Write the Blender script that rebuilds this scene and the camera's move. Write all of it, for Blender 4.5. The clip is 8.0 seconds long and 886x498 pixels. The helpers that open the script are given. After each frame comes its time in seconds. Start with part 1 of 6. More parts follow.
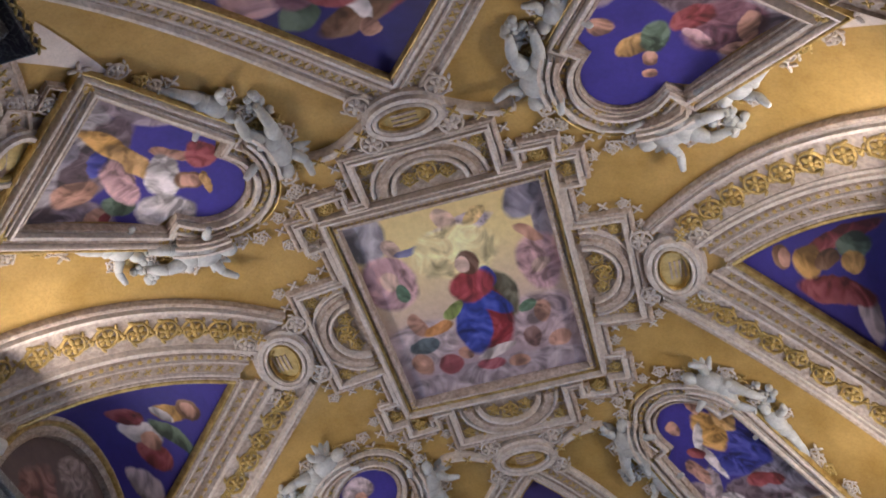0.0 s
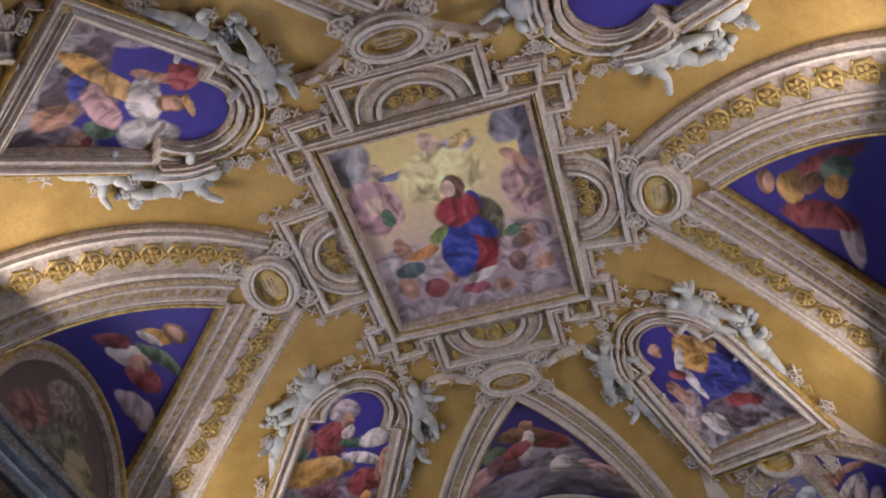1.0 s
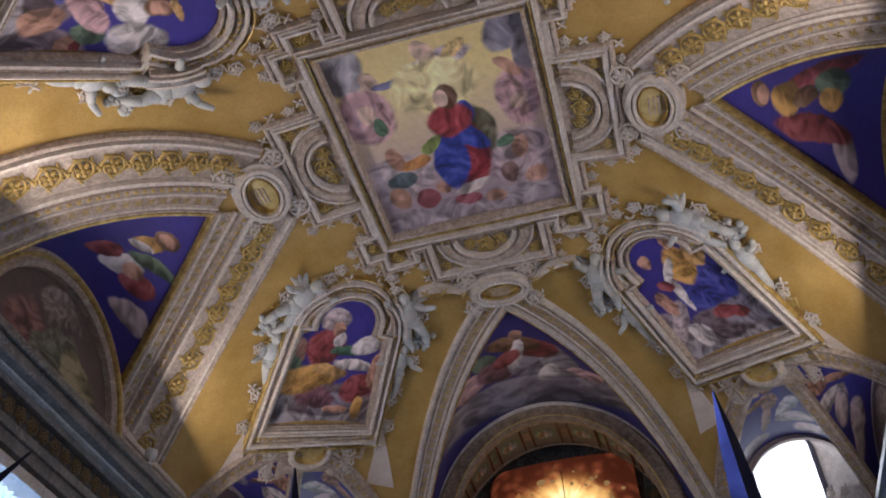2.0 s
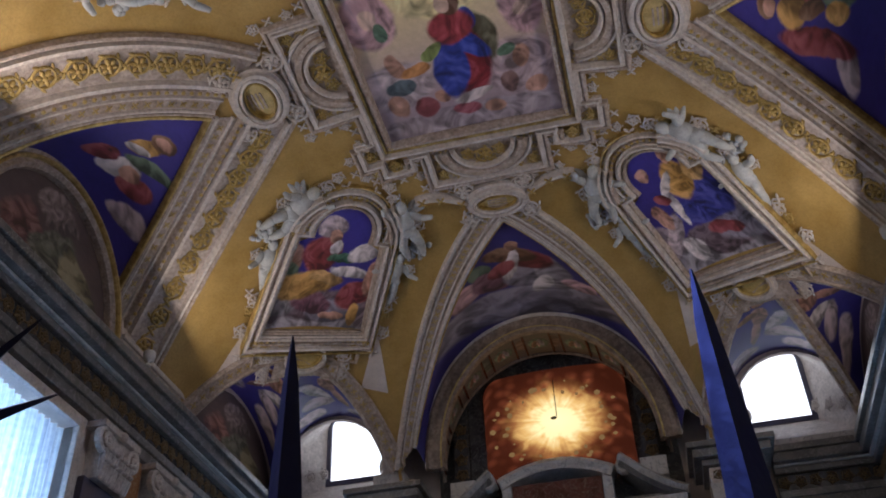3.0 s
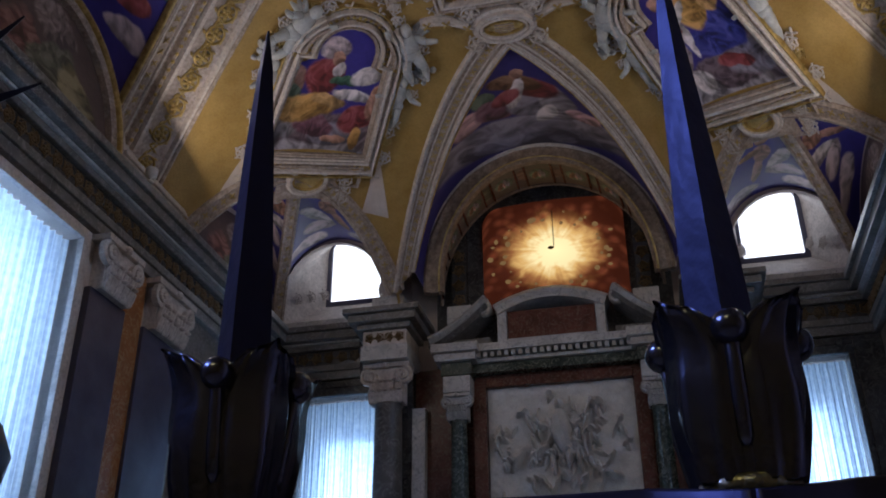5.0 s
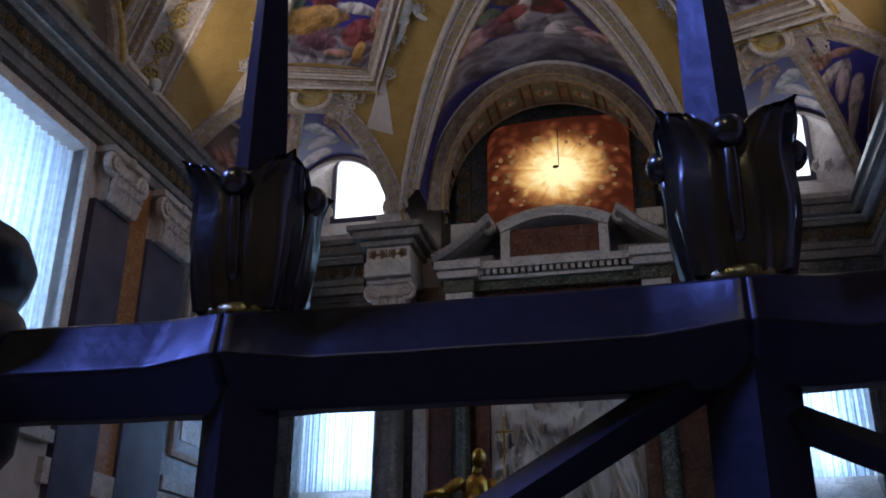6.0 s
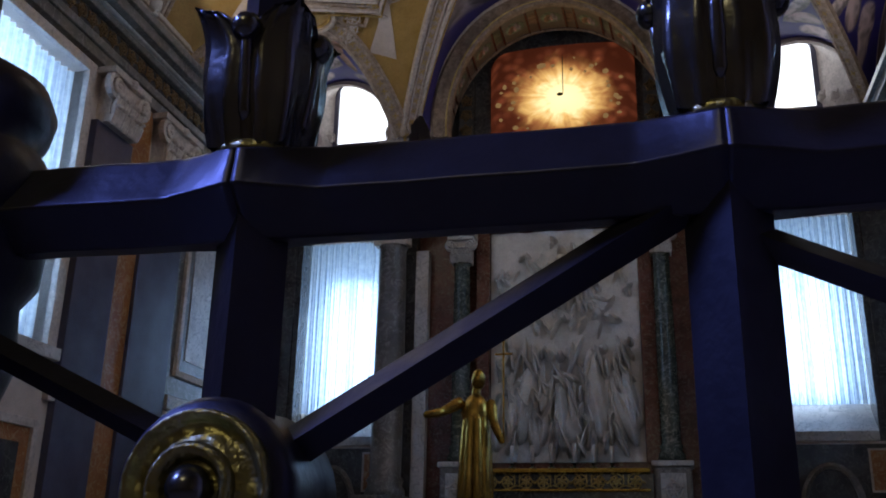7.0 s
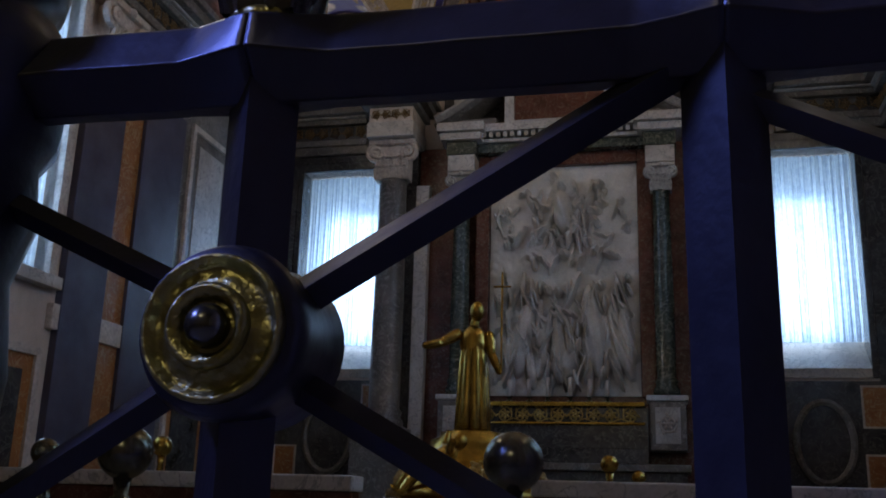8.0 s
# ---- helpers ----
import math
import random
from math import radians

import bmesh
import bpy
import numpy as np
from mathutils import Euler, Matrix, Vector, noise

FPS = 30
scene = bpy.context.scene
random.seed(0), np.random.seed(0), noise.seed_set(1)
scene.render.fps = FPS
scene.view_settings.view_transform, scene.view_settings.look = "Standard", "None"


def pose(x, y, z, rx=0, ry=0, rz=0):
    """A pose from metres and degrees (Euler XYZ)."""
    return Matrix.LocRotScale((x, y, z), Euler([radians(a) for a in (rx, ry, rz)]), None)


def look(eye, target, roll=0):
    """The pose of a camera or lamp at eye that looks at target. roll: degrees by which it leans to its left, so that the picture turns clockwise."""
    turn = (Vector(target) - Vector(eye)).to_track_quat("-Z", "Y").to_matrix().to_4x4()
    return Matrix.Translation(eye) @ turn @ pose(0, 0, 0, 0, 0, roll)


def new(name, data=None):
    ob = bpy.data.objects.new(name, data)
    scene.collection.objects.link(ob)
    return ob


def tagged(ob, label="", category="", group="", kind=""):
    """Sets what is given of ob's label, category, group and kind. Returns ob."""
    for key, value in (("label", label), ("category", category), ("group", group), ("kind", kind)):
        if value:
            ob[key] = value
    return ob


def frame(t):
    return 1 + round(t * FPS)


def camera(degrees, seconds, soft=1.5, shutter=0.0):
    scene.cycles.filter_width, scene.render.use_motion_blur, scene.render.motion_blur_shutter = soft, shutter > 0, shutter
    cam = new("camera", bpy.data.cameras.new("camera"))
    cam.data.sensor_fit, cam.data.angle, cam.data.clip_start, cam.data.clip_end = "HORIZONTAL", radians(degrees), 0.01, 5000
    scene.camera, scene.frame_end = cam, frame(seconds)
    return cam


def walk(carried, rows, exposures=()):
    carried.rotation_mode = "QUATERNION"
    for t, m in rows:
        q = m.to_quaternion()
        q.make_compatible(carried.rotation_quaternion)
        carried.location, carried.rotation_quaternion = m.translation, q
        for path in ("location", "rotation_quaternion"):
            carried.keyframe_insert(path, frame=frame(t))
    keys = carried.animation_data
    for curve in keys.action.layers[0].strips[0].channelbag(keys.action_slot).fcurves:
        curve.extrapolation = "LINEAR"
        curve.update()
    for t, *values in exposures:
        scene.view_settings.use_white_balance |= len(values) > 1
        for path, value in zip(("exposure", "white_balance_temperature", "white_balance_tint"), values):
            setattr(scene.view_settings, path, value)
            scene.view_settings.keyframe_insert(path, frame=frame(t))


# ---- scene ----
cam = camera(49.76, 8.0, soft=1.9)
walk(cam, [
    (0, pose(1.600, -8.260, 1.345, 142.86, 1.99, 16.03)),
    (0.5, pose(1.600, -8.259, 1.337, 140.89, 2.34, 15.77)),
    (1, pose(1.600, -8.259, 1.325, 138.37, 2.67, 15.50)),
    (1.5, pose(1.600, -8.258, 1.312, 135.77, 2.81, 15.21)),
    (3, pose(1.603, -8.265, 1.262, 127.70, 1.95, 13.96)),
    (3.5, pose(1.612, -8.258, 1.246, 125.21, 1.54, 13.65)),
    (4, pose(1.616, -8.240, 1.216, 122.59, 1.07, 13.38)),
    (4.5, pose(1.619, -8.234, 1.194, 120.15, 0.73, 13.24)),
    (6, pose(1.613, -8.226, 1.102, 112.95, -0.45, 13.00)),
    (6.5, pose(1.619, -8.232, 1.071, 110.88, -0.75, 12.97)),
    (7, pose(1.619, -8.239, 1.039, 108.75, -1.11, 12.89)),
    (7.5, pose(1.620, -8.244, 1.014, 106.86, -1.42, 12.80)),
    (8, pose(1.620, -8.250, 0.988, 105.02, -1.71, 12.69)),
], exposures=[(0.0, 1.3, 6450, 12), (1.5, 1.08, 6450, 12), (3.0, 0.50, 6350, 12), (4.0, 0.22, 6250, 12), (6.0, 0.46, 6300, 11), (8.0, 0.64, 6900, 8)])

# ---- light ----
world = bpy.data.worlds.new("sky")
scene.world = world
world.use_nodes = True
wn = world.node_tree
sky = wn.nodes.new("ShaderNodeTexSky")
sky.sky_type, sky.sun_disc = "NISHITA", False
sky.sun_elevation, sky.sun_rotation = radians(40), radians(200)
wn.links.new(sky.outputs[0], wn.nodes["Background"].inputs[0])
wn.nodes["Background"].inputs[1].default_value = 0.12


def area_lamp(name, m, size_x, size_y, watts, colour, spread=180):
    lamp = bpy.data.lights.new(name, "AREA")
    lamp.shape, lamp.size, lamp.size_y = "RECTANGLE", size_x, size_y
    lamp.energy, lamp.color, lamp.spread = watts, colour, radians(spread)
    ob = new(name, lamp)
    ob.matrix_world = m
    return ob


WARM, DAY = (1.0, 0.88, 0.79), (0.55, 0.73, 1.0)
# floodlights on the cornice, aimed at the vault
for sx in (-1, 1):
    for sy in (-1, 1):
        area_lamp("cornice_flood", look((sx * 4.6, sy * 2.1, 8.6), (-sx * 1.5, sy * 3.0, 10.7)), 1.5, 0.8, 26 if sy > 0 else 42, WARM)
        # unseen fill lamp added under each corner cell to brighten its fresco
        area_lamp("corner_fill", look((sx * 4.7, sy * 5.0, 8.42), (sx * 4.35, sy * 5.7, 9.9)), 0.4, 0.3, 2.6, WARM)
    # daylight in the end windows, behind the lunettes' lights and the curtains
    area_lamp("lunette_daylight", look((sx * 4.07, 8.72, 9.75), (sx * 4.07, 0, 9.75)), 0.95, 1.1, 0.9, DAY)
    area_lamp("window_daylight", look((sx * 3.95, 8.22, 4.98), (sx * 3.95, 0, 4.98)), 0.9, 2.4, 21, DAY)
    area_lamp("court_daylight", look((sx * 3.98, 8.8, 4.8), (sx * 3.98, 0, 4.8)), 1.1, 2.0, 40, DAY)
    area_lamp("side_window_daylight", look((sx * 6.35, 0, 5.2), (0, 0, 5.2)), 2.2, 3.2, 112, DAY)
area_lamp("nave_daylight", look((-3.2, -9.3, 5.6), (1.5, -7.7, 1.3)), 1.0, 1.2, 48, (0.15, 0.22, 1.0), 75)
# unseen warm lamp added behind the camera to brighten the gate's brass
area_lamp("nave_fill", look((0.3, -11.5, 5.0), (1.4, -7.8, 1.1)), 0.8, 0.8, 14, (1.0, 0.88, 0.66))


# ---- materials ----
def nodes_of(name):
    m = bpy.data.materials.new(name)
    m.use_nodes = True
    t = m.node_tree
    return m, t, t.nodes["Principled BSDF"]


def add(t, kind, **values):
    n = t.nodes.new(kind)
    for k, v in values.items():
        if k in n.inputs:
            n.inputs[k].default_value = v
    return n


def ramp_of(t, source, stops):
    r = t.nodes.new("ShaderNodeValToRGB")
    el = r.color_ramp.elements
    el[0].position, el[0].color = stops[0][0], (*stops[0][1], 1)
    el[1].position, el[1].color = stops[-1][0], (*stops[-1][1], 1)
    for p, c in stops[1:-1]:
        e = el.new(p)
        e.color = (*c, 1)
    t.links.new(source, r.inputs[0])
    return r.outputs[0]


def surface(name, dark, light, scale=3.0, rough=0.6, metal=0.0, bump=0.15, grain=60.0, detail=6.0, veins=None, spec=0.5, carved=0.35):
    """Two-scale mottled surface: large stains, fine grain, bump. High carved: dark specks imitate a carving's shaded
    hollows.
    """
    m, t, b = nodes_of(name)
    co = t.nodes.new("ShaderNodeTexCoord")
    big = add(t, "ShaderNodeTexNoise", Scale=scale, Detail=detail, Roughness=0.62)
    fine = add(t, "ShaderNodeTexNoise", Scale=grain, Detail=3.0)
    for n in (big, fine):
        t.links.new(co.outputs["Object"], n.inputs["Vector"])
    c = ramp_of(t, big.outputs[0], [(0.3, dark), (0.72, light)])
    if veins:
        warp = add(t, "ShaderNodeTexNoise", Scale=scale * 1.7, Detail=8.0, Distortion=1.6)
        t.links.new(co.outputs["Object"], warp.inputs["Vector"])
        mask = ramp_of(t, warp.outputs[0], [(0.47, (0, 0, 0)), (0.5, (1, 1, 1)), (0.53, (0, 0, 0))])
        mix = t.nodes.new("ShaderNodeMixRGB")
        t.links.new(mask, mix.inputs[0])
        t.links.new(c, mix.inputs[1])
        mix.inputs[2].default_value = (*veins, 1)
        c = mix.outputs[0]
    speck = t.nodes.new("ShaderNodeMixRGB")
    speck.blend_type = "MULTIPLY"
    speck.inputs[0].default_value = carved
    t.links.new(c, speck.inputs[1])
    t.links.new(ramp_of(t, fine.outputs[0], [(0.3, (0.55, 0.55, 0.55)), (0.6, (1, 1, 1))]), speck.inputs[2])
    t.links.new(speck.outputs[0], b.inputs["Base Color"])
    bp = add(t, "ShaderNodeBump", Strength=bump, Distance=0.02)
    t.links.new(fine.outputs[0], bp.inputs["Height"])
    t.links.new(bp.outputs[0], b.inputs["Normal"])
    b.inputs["Roughness"].default_value, b.inputs["Metallic"].default_value = rough, metal
    b.inputs["Specular IOR Level"].default_value = spec
    return m


OCHRE = surface("ochre_gilt_plaster", (0.34, 0.205, 0.05), (0.50, 0.33, 0.11), 1.6, 0.55, 0.0, 0.25, 30)
STUCCO = surface("white_stucco", (0.50, 0.44, 0.40), (0.74, 0.67, 0.61), 5, 0.65, 0, 0.4, 22, carved=0.6)
# BAND: stucco darkened in its colour for shade between the applied ornaments
BAND = surface("shaded_stucco_ground", (0.36, 0.29, 0.25), (0.60, 0.52, 0.47), 7, 0.7, 0, 0.6, 20, carved=0.85)
GREY = surface("grey_stucco_figure", (0.34, 0.36, 0.37), (0.60, 0.61, 0.60), 6, 0.6, 0, 0.2, 40)
GILT = surface("gilded_stucco", (0.32, 0.21, 0.06), (0.76, 0.58, 0.24), 9, 0.4, 0.7, 0.4, 40)
LILAC = surface("greyed_moulding", (0.33, 0.255, 0.20), (0.60, 0.50, 0.43), 9, 0.6, 0, 0.7, 24, carved=0.8)
CREAM = surface("cream_plaster", (0.55, 0.47, 0.42), (0.72, 0.63, 0.57), 3, 0.7)
MARBLE = surface("white_marble", (0.42, 0.41, 0.40), (0.68, 0.67, 0.65), 2.5, 0.35, 0, 0.05, 50, veins=(0.3, 0.3, 0.31))
GREYMARBLE = surface("grey_marble", (0.09, 0.088, 0.085), (0.23, 0.22, 0.21), 2.5, 0.3, 0, 0.05, 50, veins=(0.30, 0.29, 0.28))
DARKMARBLE = surface("dark_veined_marble", (0.025, 0.027, 0.03), (0.09, 0.09, 0.095), 3, 0.22, 0, 0.04, 50, veins=(0.13, 0.13, 0.125))
GREENMARBLE = surface("green_marble", (0.02, 0.035, 0.03), (0.08, 0.10, 0.085), 4, 0.2, 0, 0.04, 40, veins=(0.22, 0.24, 0.2))
REDMARBLE = surface("red_marble", (0.065, 0.022, 0.016), (0.17, 0.062, 0.045), 4, 0.25, 0, 0.05, 40, veins=(0.19, 0.12, 0.09))
ORANGEMARBLE = surface("orange_marble", (0.28, 0.10, 0.03), (0.45, 0.20, 0.07), 3, 0.3, 0, 0.05, 40, veins=(0.5, 0.35, 0.2))
FLOORSTONE = surface("floor_marble", (0.16, 0.14, 0.12), (0.34, 0.30, 0.26), 1.2, 0.25, 0, 0.03, 60)
IRON = surface("dark_iron", (0.010, 0.010, 0.013), (0.026, 0.026, 0.032), 9, 0.38, 0.25, 0.05, 60)
CARVED = surface("carved_white_marble", (0.64, 0.63, 0.61), (0.84, 0.83, 0.80), 3, 0.45, 0, 0.1, 40)
BRONZE = surface("dark_bronze", (0.075, 0.08, 0.06), (0.19, 0.18, 0.13), 10, 0.23, 0.92, 0.06, 50)
BRASS = surface("worn_brass", (0.24, 0.21, 0.06), (0.46, 0.42, 0.17), 14, 0.36, 0.92, 0.3, 70)
GOLD = surface("gilt_bronze", (0.26, 0.155, 0.025), (0.62, 0.42, 0.10), 9, 0.26, 0.95, 0.2, 60)
WHITE = surface("white_wax", (0.6, 0.58, 0.55), (0.8, 0.78, 0.74), 8, 0.5)
TABLET = surface("gilded_tablet", (0.46, 0.34, 0.12), (0.70, 0.55, 0.25), 9, 0.45, 0.25, 0.2, 40)
AGED = surface("aged_gilding", (0.10, 0.065, 0.03), (0.30, 0.20, 0.09), 9, 0.5, 0.5, 0.3, 40)
# brown arch stucco, darkened in its colour for the shade under the arch
SHADED_UMBER = surface("shaded_umber_stucco", (0.15, 0.10, 0.07), (0.36, 0.27, 0.20), 8, 0.6, 0, 0.6, 24, carved=0.8)
SLATE = surface("slate_blue_panel", (0.05, 0.05, 0.09), (0.11, 0.11, 0.17), 2, 0.3, 0, 0.05, 60)


def glow(name, colour, strength):
    m, t, b = nodes_of(name)
    e = t.nodes.new("ShaderNodeEmission")
    e.inputs[0].default_value, e.inputs[1].default_value = (*colour, 1), strength
    t.links.new(e.outputs[0], t.nodes["Material Output"].inputs[0])
    return m


OUTSIDE = glow("bright_sky_outside", (0.86, 0.9, 1.0), 1.7)
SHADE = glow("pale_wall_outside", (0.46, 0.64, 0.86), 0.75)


def curtain_material():
    m, t, b = nodes_of("sheer_curtain")
    co = t.nodes.new("ShaderNodeTexCoord")
    weave = add(t, "ShaderNodeTexNoise", Scale=12.0, Detail=5.0)
    t.links.new(co.outputs["Object"], weave.inputs["Vector"])
    c = ramp_of(t, weave.outputs[0], [(0.3, (0.42, 0.55, 0.72)), (0.7, (0.62, 0.74, 0.86))])
    tr, df, mx = (t.nodes.new("ShaderNodeBsdf" + k) for k in ("Translucent", "Diffuse", "Transparent"))
    t.links.new(c, tr.inputs[0])
    t.links.new(c, df.inputs[0])
    a, s = t.nodes.new("ShaderNodeMixShader"), t.nodes.new("ShaderNodeMixShader")
    a.inputs[0].default_value, s.inputs[0].default_value = 0.22, 0.05
    t.links.new(tr.outputs[0], a.inputs[1])
    t.links.new(df.outputs[0], a.inputs[2])
    t.links.new(a.outputs[0], s.inputs[1])
    t.links.new(mx.outputs[0], s.inputs[2])
    t.links.new(s.outputs[0], t.nodes["Material Output"].inputs[0])
    return m


CURTAIN = curtain_material()


def fresco(name, ground, blobs, upper=None, warp=0.09, rough=0.6, seed=0.0, more=(), modelled=True):
    """A painted field in the patch's own coordinates: a ground, then soft-edged patches of colour (cx, cy, rx, ry, turn, colour)."""
    m, t, b = nodes_of(name)
    uv = t.nodes.new("ShaderNodeUVMap")
    nz = add(t, "ShaderNodeTexNoise", Scale=5.0, Detail=4.0)
    off = t.nodes.new("ShaderNodeVectorMath")
    off.operation = "ADD"
    off.inputs[1].default_value = (seed, seed * 1.7, 0)
    t.links.new(uv.outputs[0], off.inputs[0])
    t.links.new(off.outputs[0], nz.inputs["Vector"])
    sub = t.nodes.new("ShaderNodeVectorMath")
    sub.operation, sub.inputs[1].default_value = "SUBTRACT", (0.5, 0.5, 0.5)
    t.links.new(nz.outputs["Color"], sub.inputs[0])
    sc = t.nodes.new("ShaderNodeVectorMath")
    sc.operation = "SCALE"
    sc.inputs["Scale"].default_value = warp
    t.links.new(sub.outputs[0], sc.inputs[0])
    wv = t.nodes.new("ShaderNodeVectorMath")
    wv.operation = "ADD"
    t.links.new(uv.outputs[0], wv.inputs[0])
    t.links.new(sc.outputs[0], wv.inputs[1])
    fold = add(t, "ShaderNodeTexNoise", Scale=6.5, Detail=2.0, Distortion=1.8)
    t.links.new(off.outputs[0], fold.inputs["Vector"])
    if upper:
        sp = t.nodes.new("ShaderNodeSeparateXYZ")
        t.links.new(wv.outputs[0], sp.inputs[0])
        c = ramp_of(t, sp.outputs[1], upper)
    else:
        c = ramp_of(t, nz.outputs[0], [(0.3, tuple(v * 0.75 for v in ground)), (0.7, ground)])
    for cx, cy, rx, ry, turn, colour in list(blobs) + list(more):
        mp = t.nodes.new("ShaderNodeMapping")
        mp.vector_type = "TEXTURE"
        mp.inputs["Location"].default_value = (cx, cy, 0)
        mp.inputs["Rotation"].default_value = (0, 0, radians(turn))
        mp.inputs["Scale"].default_value = (rx, ry, 1)
        t.links.new(wv.outputs[0], mp.inputs[0])
        ln = t.nodes.new("ShaderNodeVectorMath")
        ln.operation = "LENGTH"
        t.links.new(mp.outputs[0], ln.inputs[0])
        mask = ramp_of(t, ln.outputs["Value"], [(0.84, (1, 1, 1)), (1.02, (0, 0, 0))])
        form = fold
        if modelled:
            lean = t.nodes.new("ShaderNodeVectorMath")
            lean.operation, lean.inputs[1].default_value = "DOT_PRODUCT", (-0.10, 0.15, 0)
            t.links.new(mp.outputs[0], lean.inputs[0])
            form = t.nodes.new("ShaderNodeMath")
            t.links.new(fold.outputs[0], form.inputs[0])
            t.links.new(lean.outputs["Value"], form.inputs[1])
        shade = ramp_of(t, form.outputs[0], [(0.32, tuple(v * 0.35 for v in colour)), (0.5, colour), (0.68, tuple(min(1, v * 1.5 + 0.05) for v in colour))])
        mix = t.nodes.new("ShaderNodeMixRGB")
        t.links.new(mask, mix.inputs[0])
        t.links.new(c, mix.inputs[1])
        t.links.new(shade, mix.inputs[2])
        c = mix.outputs[0]
    wear = add(t, "ShaderNodeTexNoise", Scale=26.0, Detail=6.0, Roughness=0.7)
    t.links.new(off.outputs[0], wear.inputs["Vector"])
    dirt = t.nodes.new("ShaderNodeMixRGB")
    dirt.blend_type = "MULTIPLY"
    dirt.inputs[0].default_value = 0.32
    t.links.new(c, dirt.inputs[1])
    t.links.new(ramp_of(t, wear.outputs[0], [(0.3, (0.5, 0.47, 0.45)), (0.62, (1, 1, 1))]), dirt.inputs[2])
    t.links.new(dirt.outputs[0], b.inputs["Base Color"])
    b.inputs["Roughness"].default_value = rough
    return m


# ---- mesh helpers ----
def part(name, bm, material, parent=None, label="", smooth=False, normals=True):
    if normals:
        bmesh.ops.recalc_face_normals(bm, faces=bm.faces)
    me = bpy.data.meshes.new(name)
    bm.to_mesh(me)
    bm.free()
    me.materials.append(material)
    if smooth:
        me.shade_smooth()
    ob = new(name, me)
    if parent:
        ob.parent = parent
    if label:
        tagged(ob, label)
    return ob


def thing(name, label, category, group="", kind="", at=(0, 0, 0), turn=0):
    ob = tagged(new(name), label, category, group, kind)
    ob.matrix_world = pose(*at, 0, 0, turn)
    return ob


def box(bm, x0, y0, z0, x1, y1, z1, bevel=0.0):
    made = bmesh.ops.create_cube(bm, size=1)["verts"]
    bmesh.ops.scale(bm, vec=(abs(x1 - x0), abs(y1 - y0), abs(z1 - z0)), verts=made)
    bmesh.ops.translate(bm, vec=((x0 + x1) / 2, (y0 + y1) / 2, (z0 + z1) / 2), verts=made)
    if bevel:
        edges = list({e for v in made for e in v.link_edges})
        bmesh.ops.bevel(bm, geom=edges, offset=bevel, segments=2, profile=0.6, affect="EDGES")
    return bm


def boxes(*specs, bevel=0.0):
    bm = bmesh.new()
    for s in specs:
        box(bm, *s, bevel=bevel)
    return bm


def lathe(bm, profile, at=(0, 0, 0), steps=28, axis="z"):
    """Turn (radius, height) pairs about an axis."""
    rings = []
    for r, h in profile:
        ring = []
        for k in range(steps):
            a = 2 * math.pi * k / steps
            p = Vector((r * math.cos(a), r * math.sin(a), h))
            if axis == "y":
                p = Vector((p.x, p.z, p.y))
            ring.append(bm.verts.new(p + Vector(at)))
        rings.append(ring)
    for a, b in zip(rings, rings[1:]):
        for k in range(steps):
            bm.faces.new((a[k], a[(k + 1) % steps], b[(k + 1) % steps], b[k]))
    bm.faces.new(rings[0])
    bm.faces.new(rings[-1])
    return bm


def ball(bm, c, r, squash=(1, 1, 1), turn=None, seg=12):
    made = bmesh.ops.create_uvsphere(bm, u_segments=seg, v_segments=max(6, seg // 2 + 1), radius=1)["verts"]
    m = Matrix.Translation(c) @ (turn or Matrix()) @ Matrix.Diagonal((r * squash[0], r * squash[1], r * squash[2], 1))
    bmesh.ops.transform(bm, matrix=m, verts=made)


def limb(bm, a, b, ra, rb, seg=8):
    a, b = Vector(a), Vector(b)
    q = (b - a).to_track_quat("Z", "Y").to_matrix()
    rings = []
    for k, (w, g) in enumerate(((-0.12, 0.5), (0.0, 0.95), (0.35, 1.08), (0.7, 1.0), (1.0, 0.95), (1.08, 0.5))):
        r = (ra + (rb - ra) * min(max(w, 0), 1)) * g
        c = a + (b - a) * w
        rings.append([bm.verts.new(c + q @ Vector((r * math.cos(2 * math.pi * j / seg), r * math.sin(2 * math.pi * j / seg), 0))) for j in range(seg)])
    for p, n in zip(rings, rings[1:]):
        for j in range(seg):
            bm.faces.new((p[j], p[(j + 1) % seg], n[(j + 1) % seg], n[j]))
    bm.faces.new(rings[0])
    bm.faces.new(rings[-1])


def sweep(bm, pts, ups, profile, closed=False):
    """Carry a moulding profile (side, out) along points; ups give the way out of the surface."""
    n = len(pts)
    rings = []
    for i in range(n):
        if closed:
            d = (pts[(i + 1) % n] - pts[i]).normalized() + (pts[i] - pts[i - 1]).normalized()
        else:
            d = pts[min(i + 1, n - 1)] - pts[max(i - 1, 0)]
        d.normalize()
        side = d.cross(ups[i]).normalized()
        mitre = 1.0
        if closed:
            mitre = 1 / max(0.5, abs(side.dot((pts[(i + 1) % n] - pts[i]).normalized().cross(ups[i]).normalized())))
        rings.append([bm.verts.new(pts[i] + side * a * mitre + ups[i] * b) for a, b in profile])
    m = len(profile)
    for i in range(n if closed else n - 1):
        r, s = rings[i], rings[(i + 1) % n]
        for j in range(m - 1):
            bm.faces.new((r[j], r[j + 1], s[j + 1], s[j]))
    if not closed:
        for r in (rings[0], rings[-1]):
            if m > 2:
                bm.faces.new(r)
    return bm


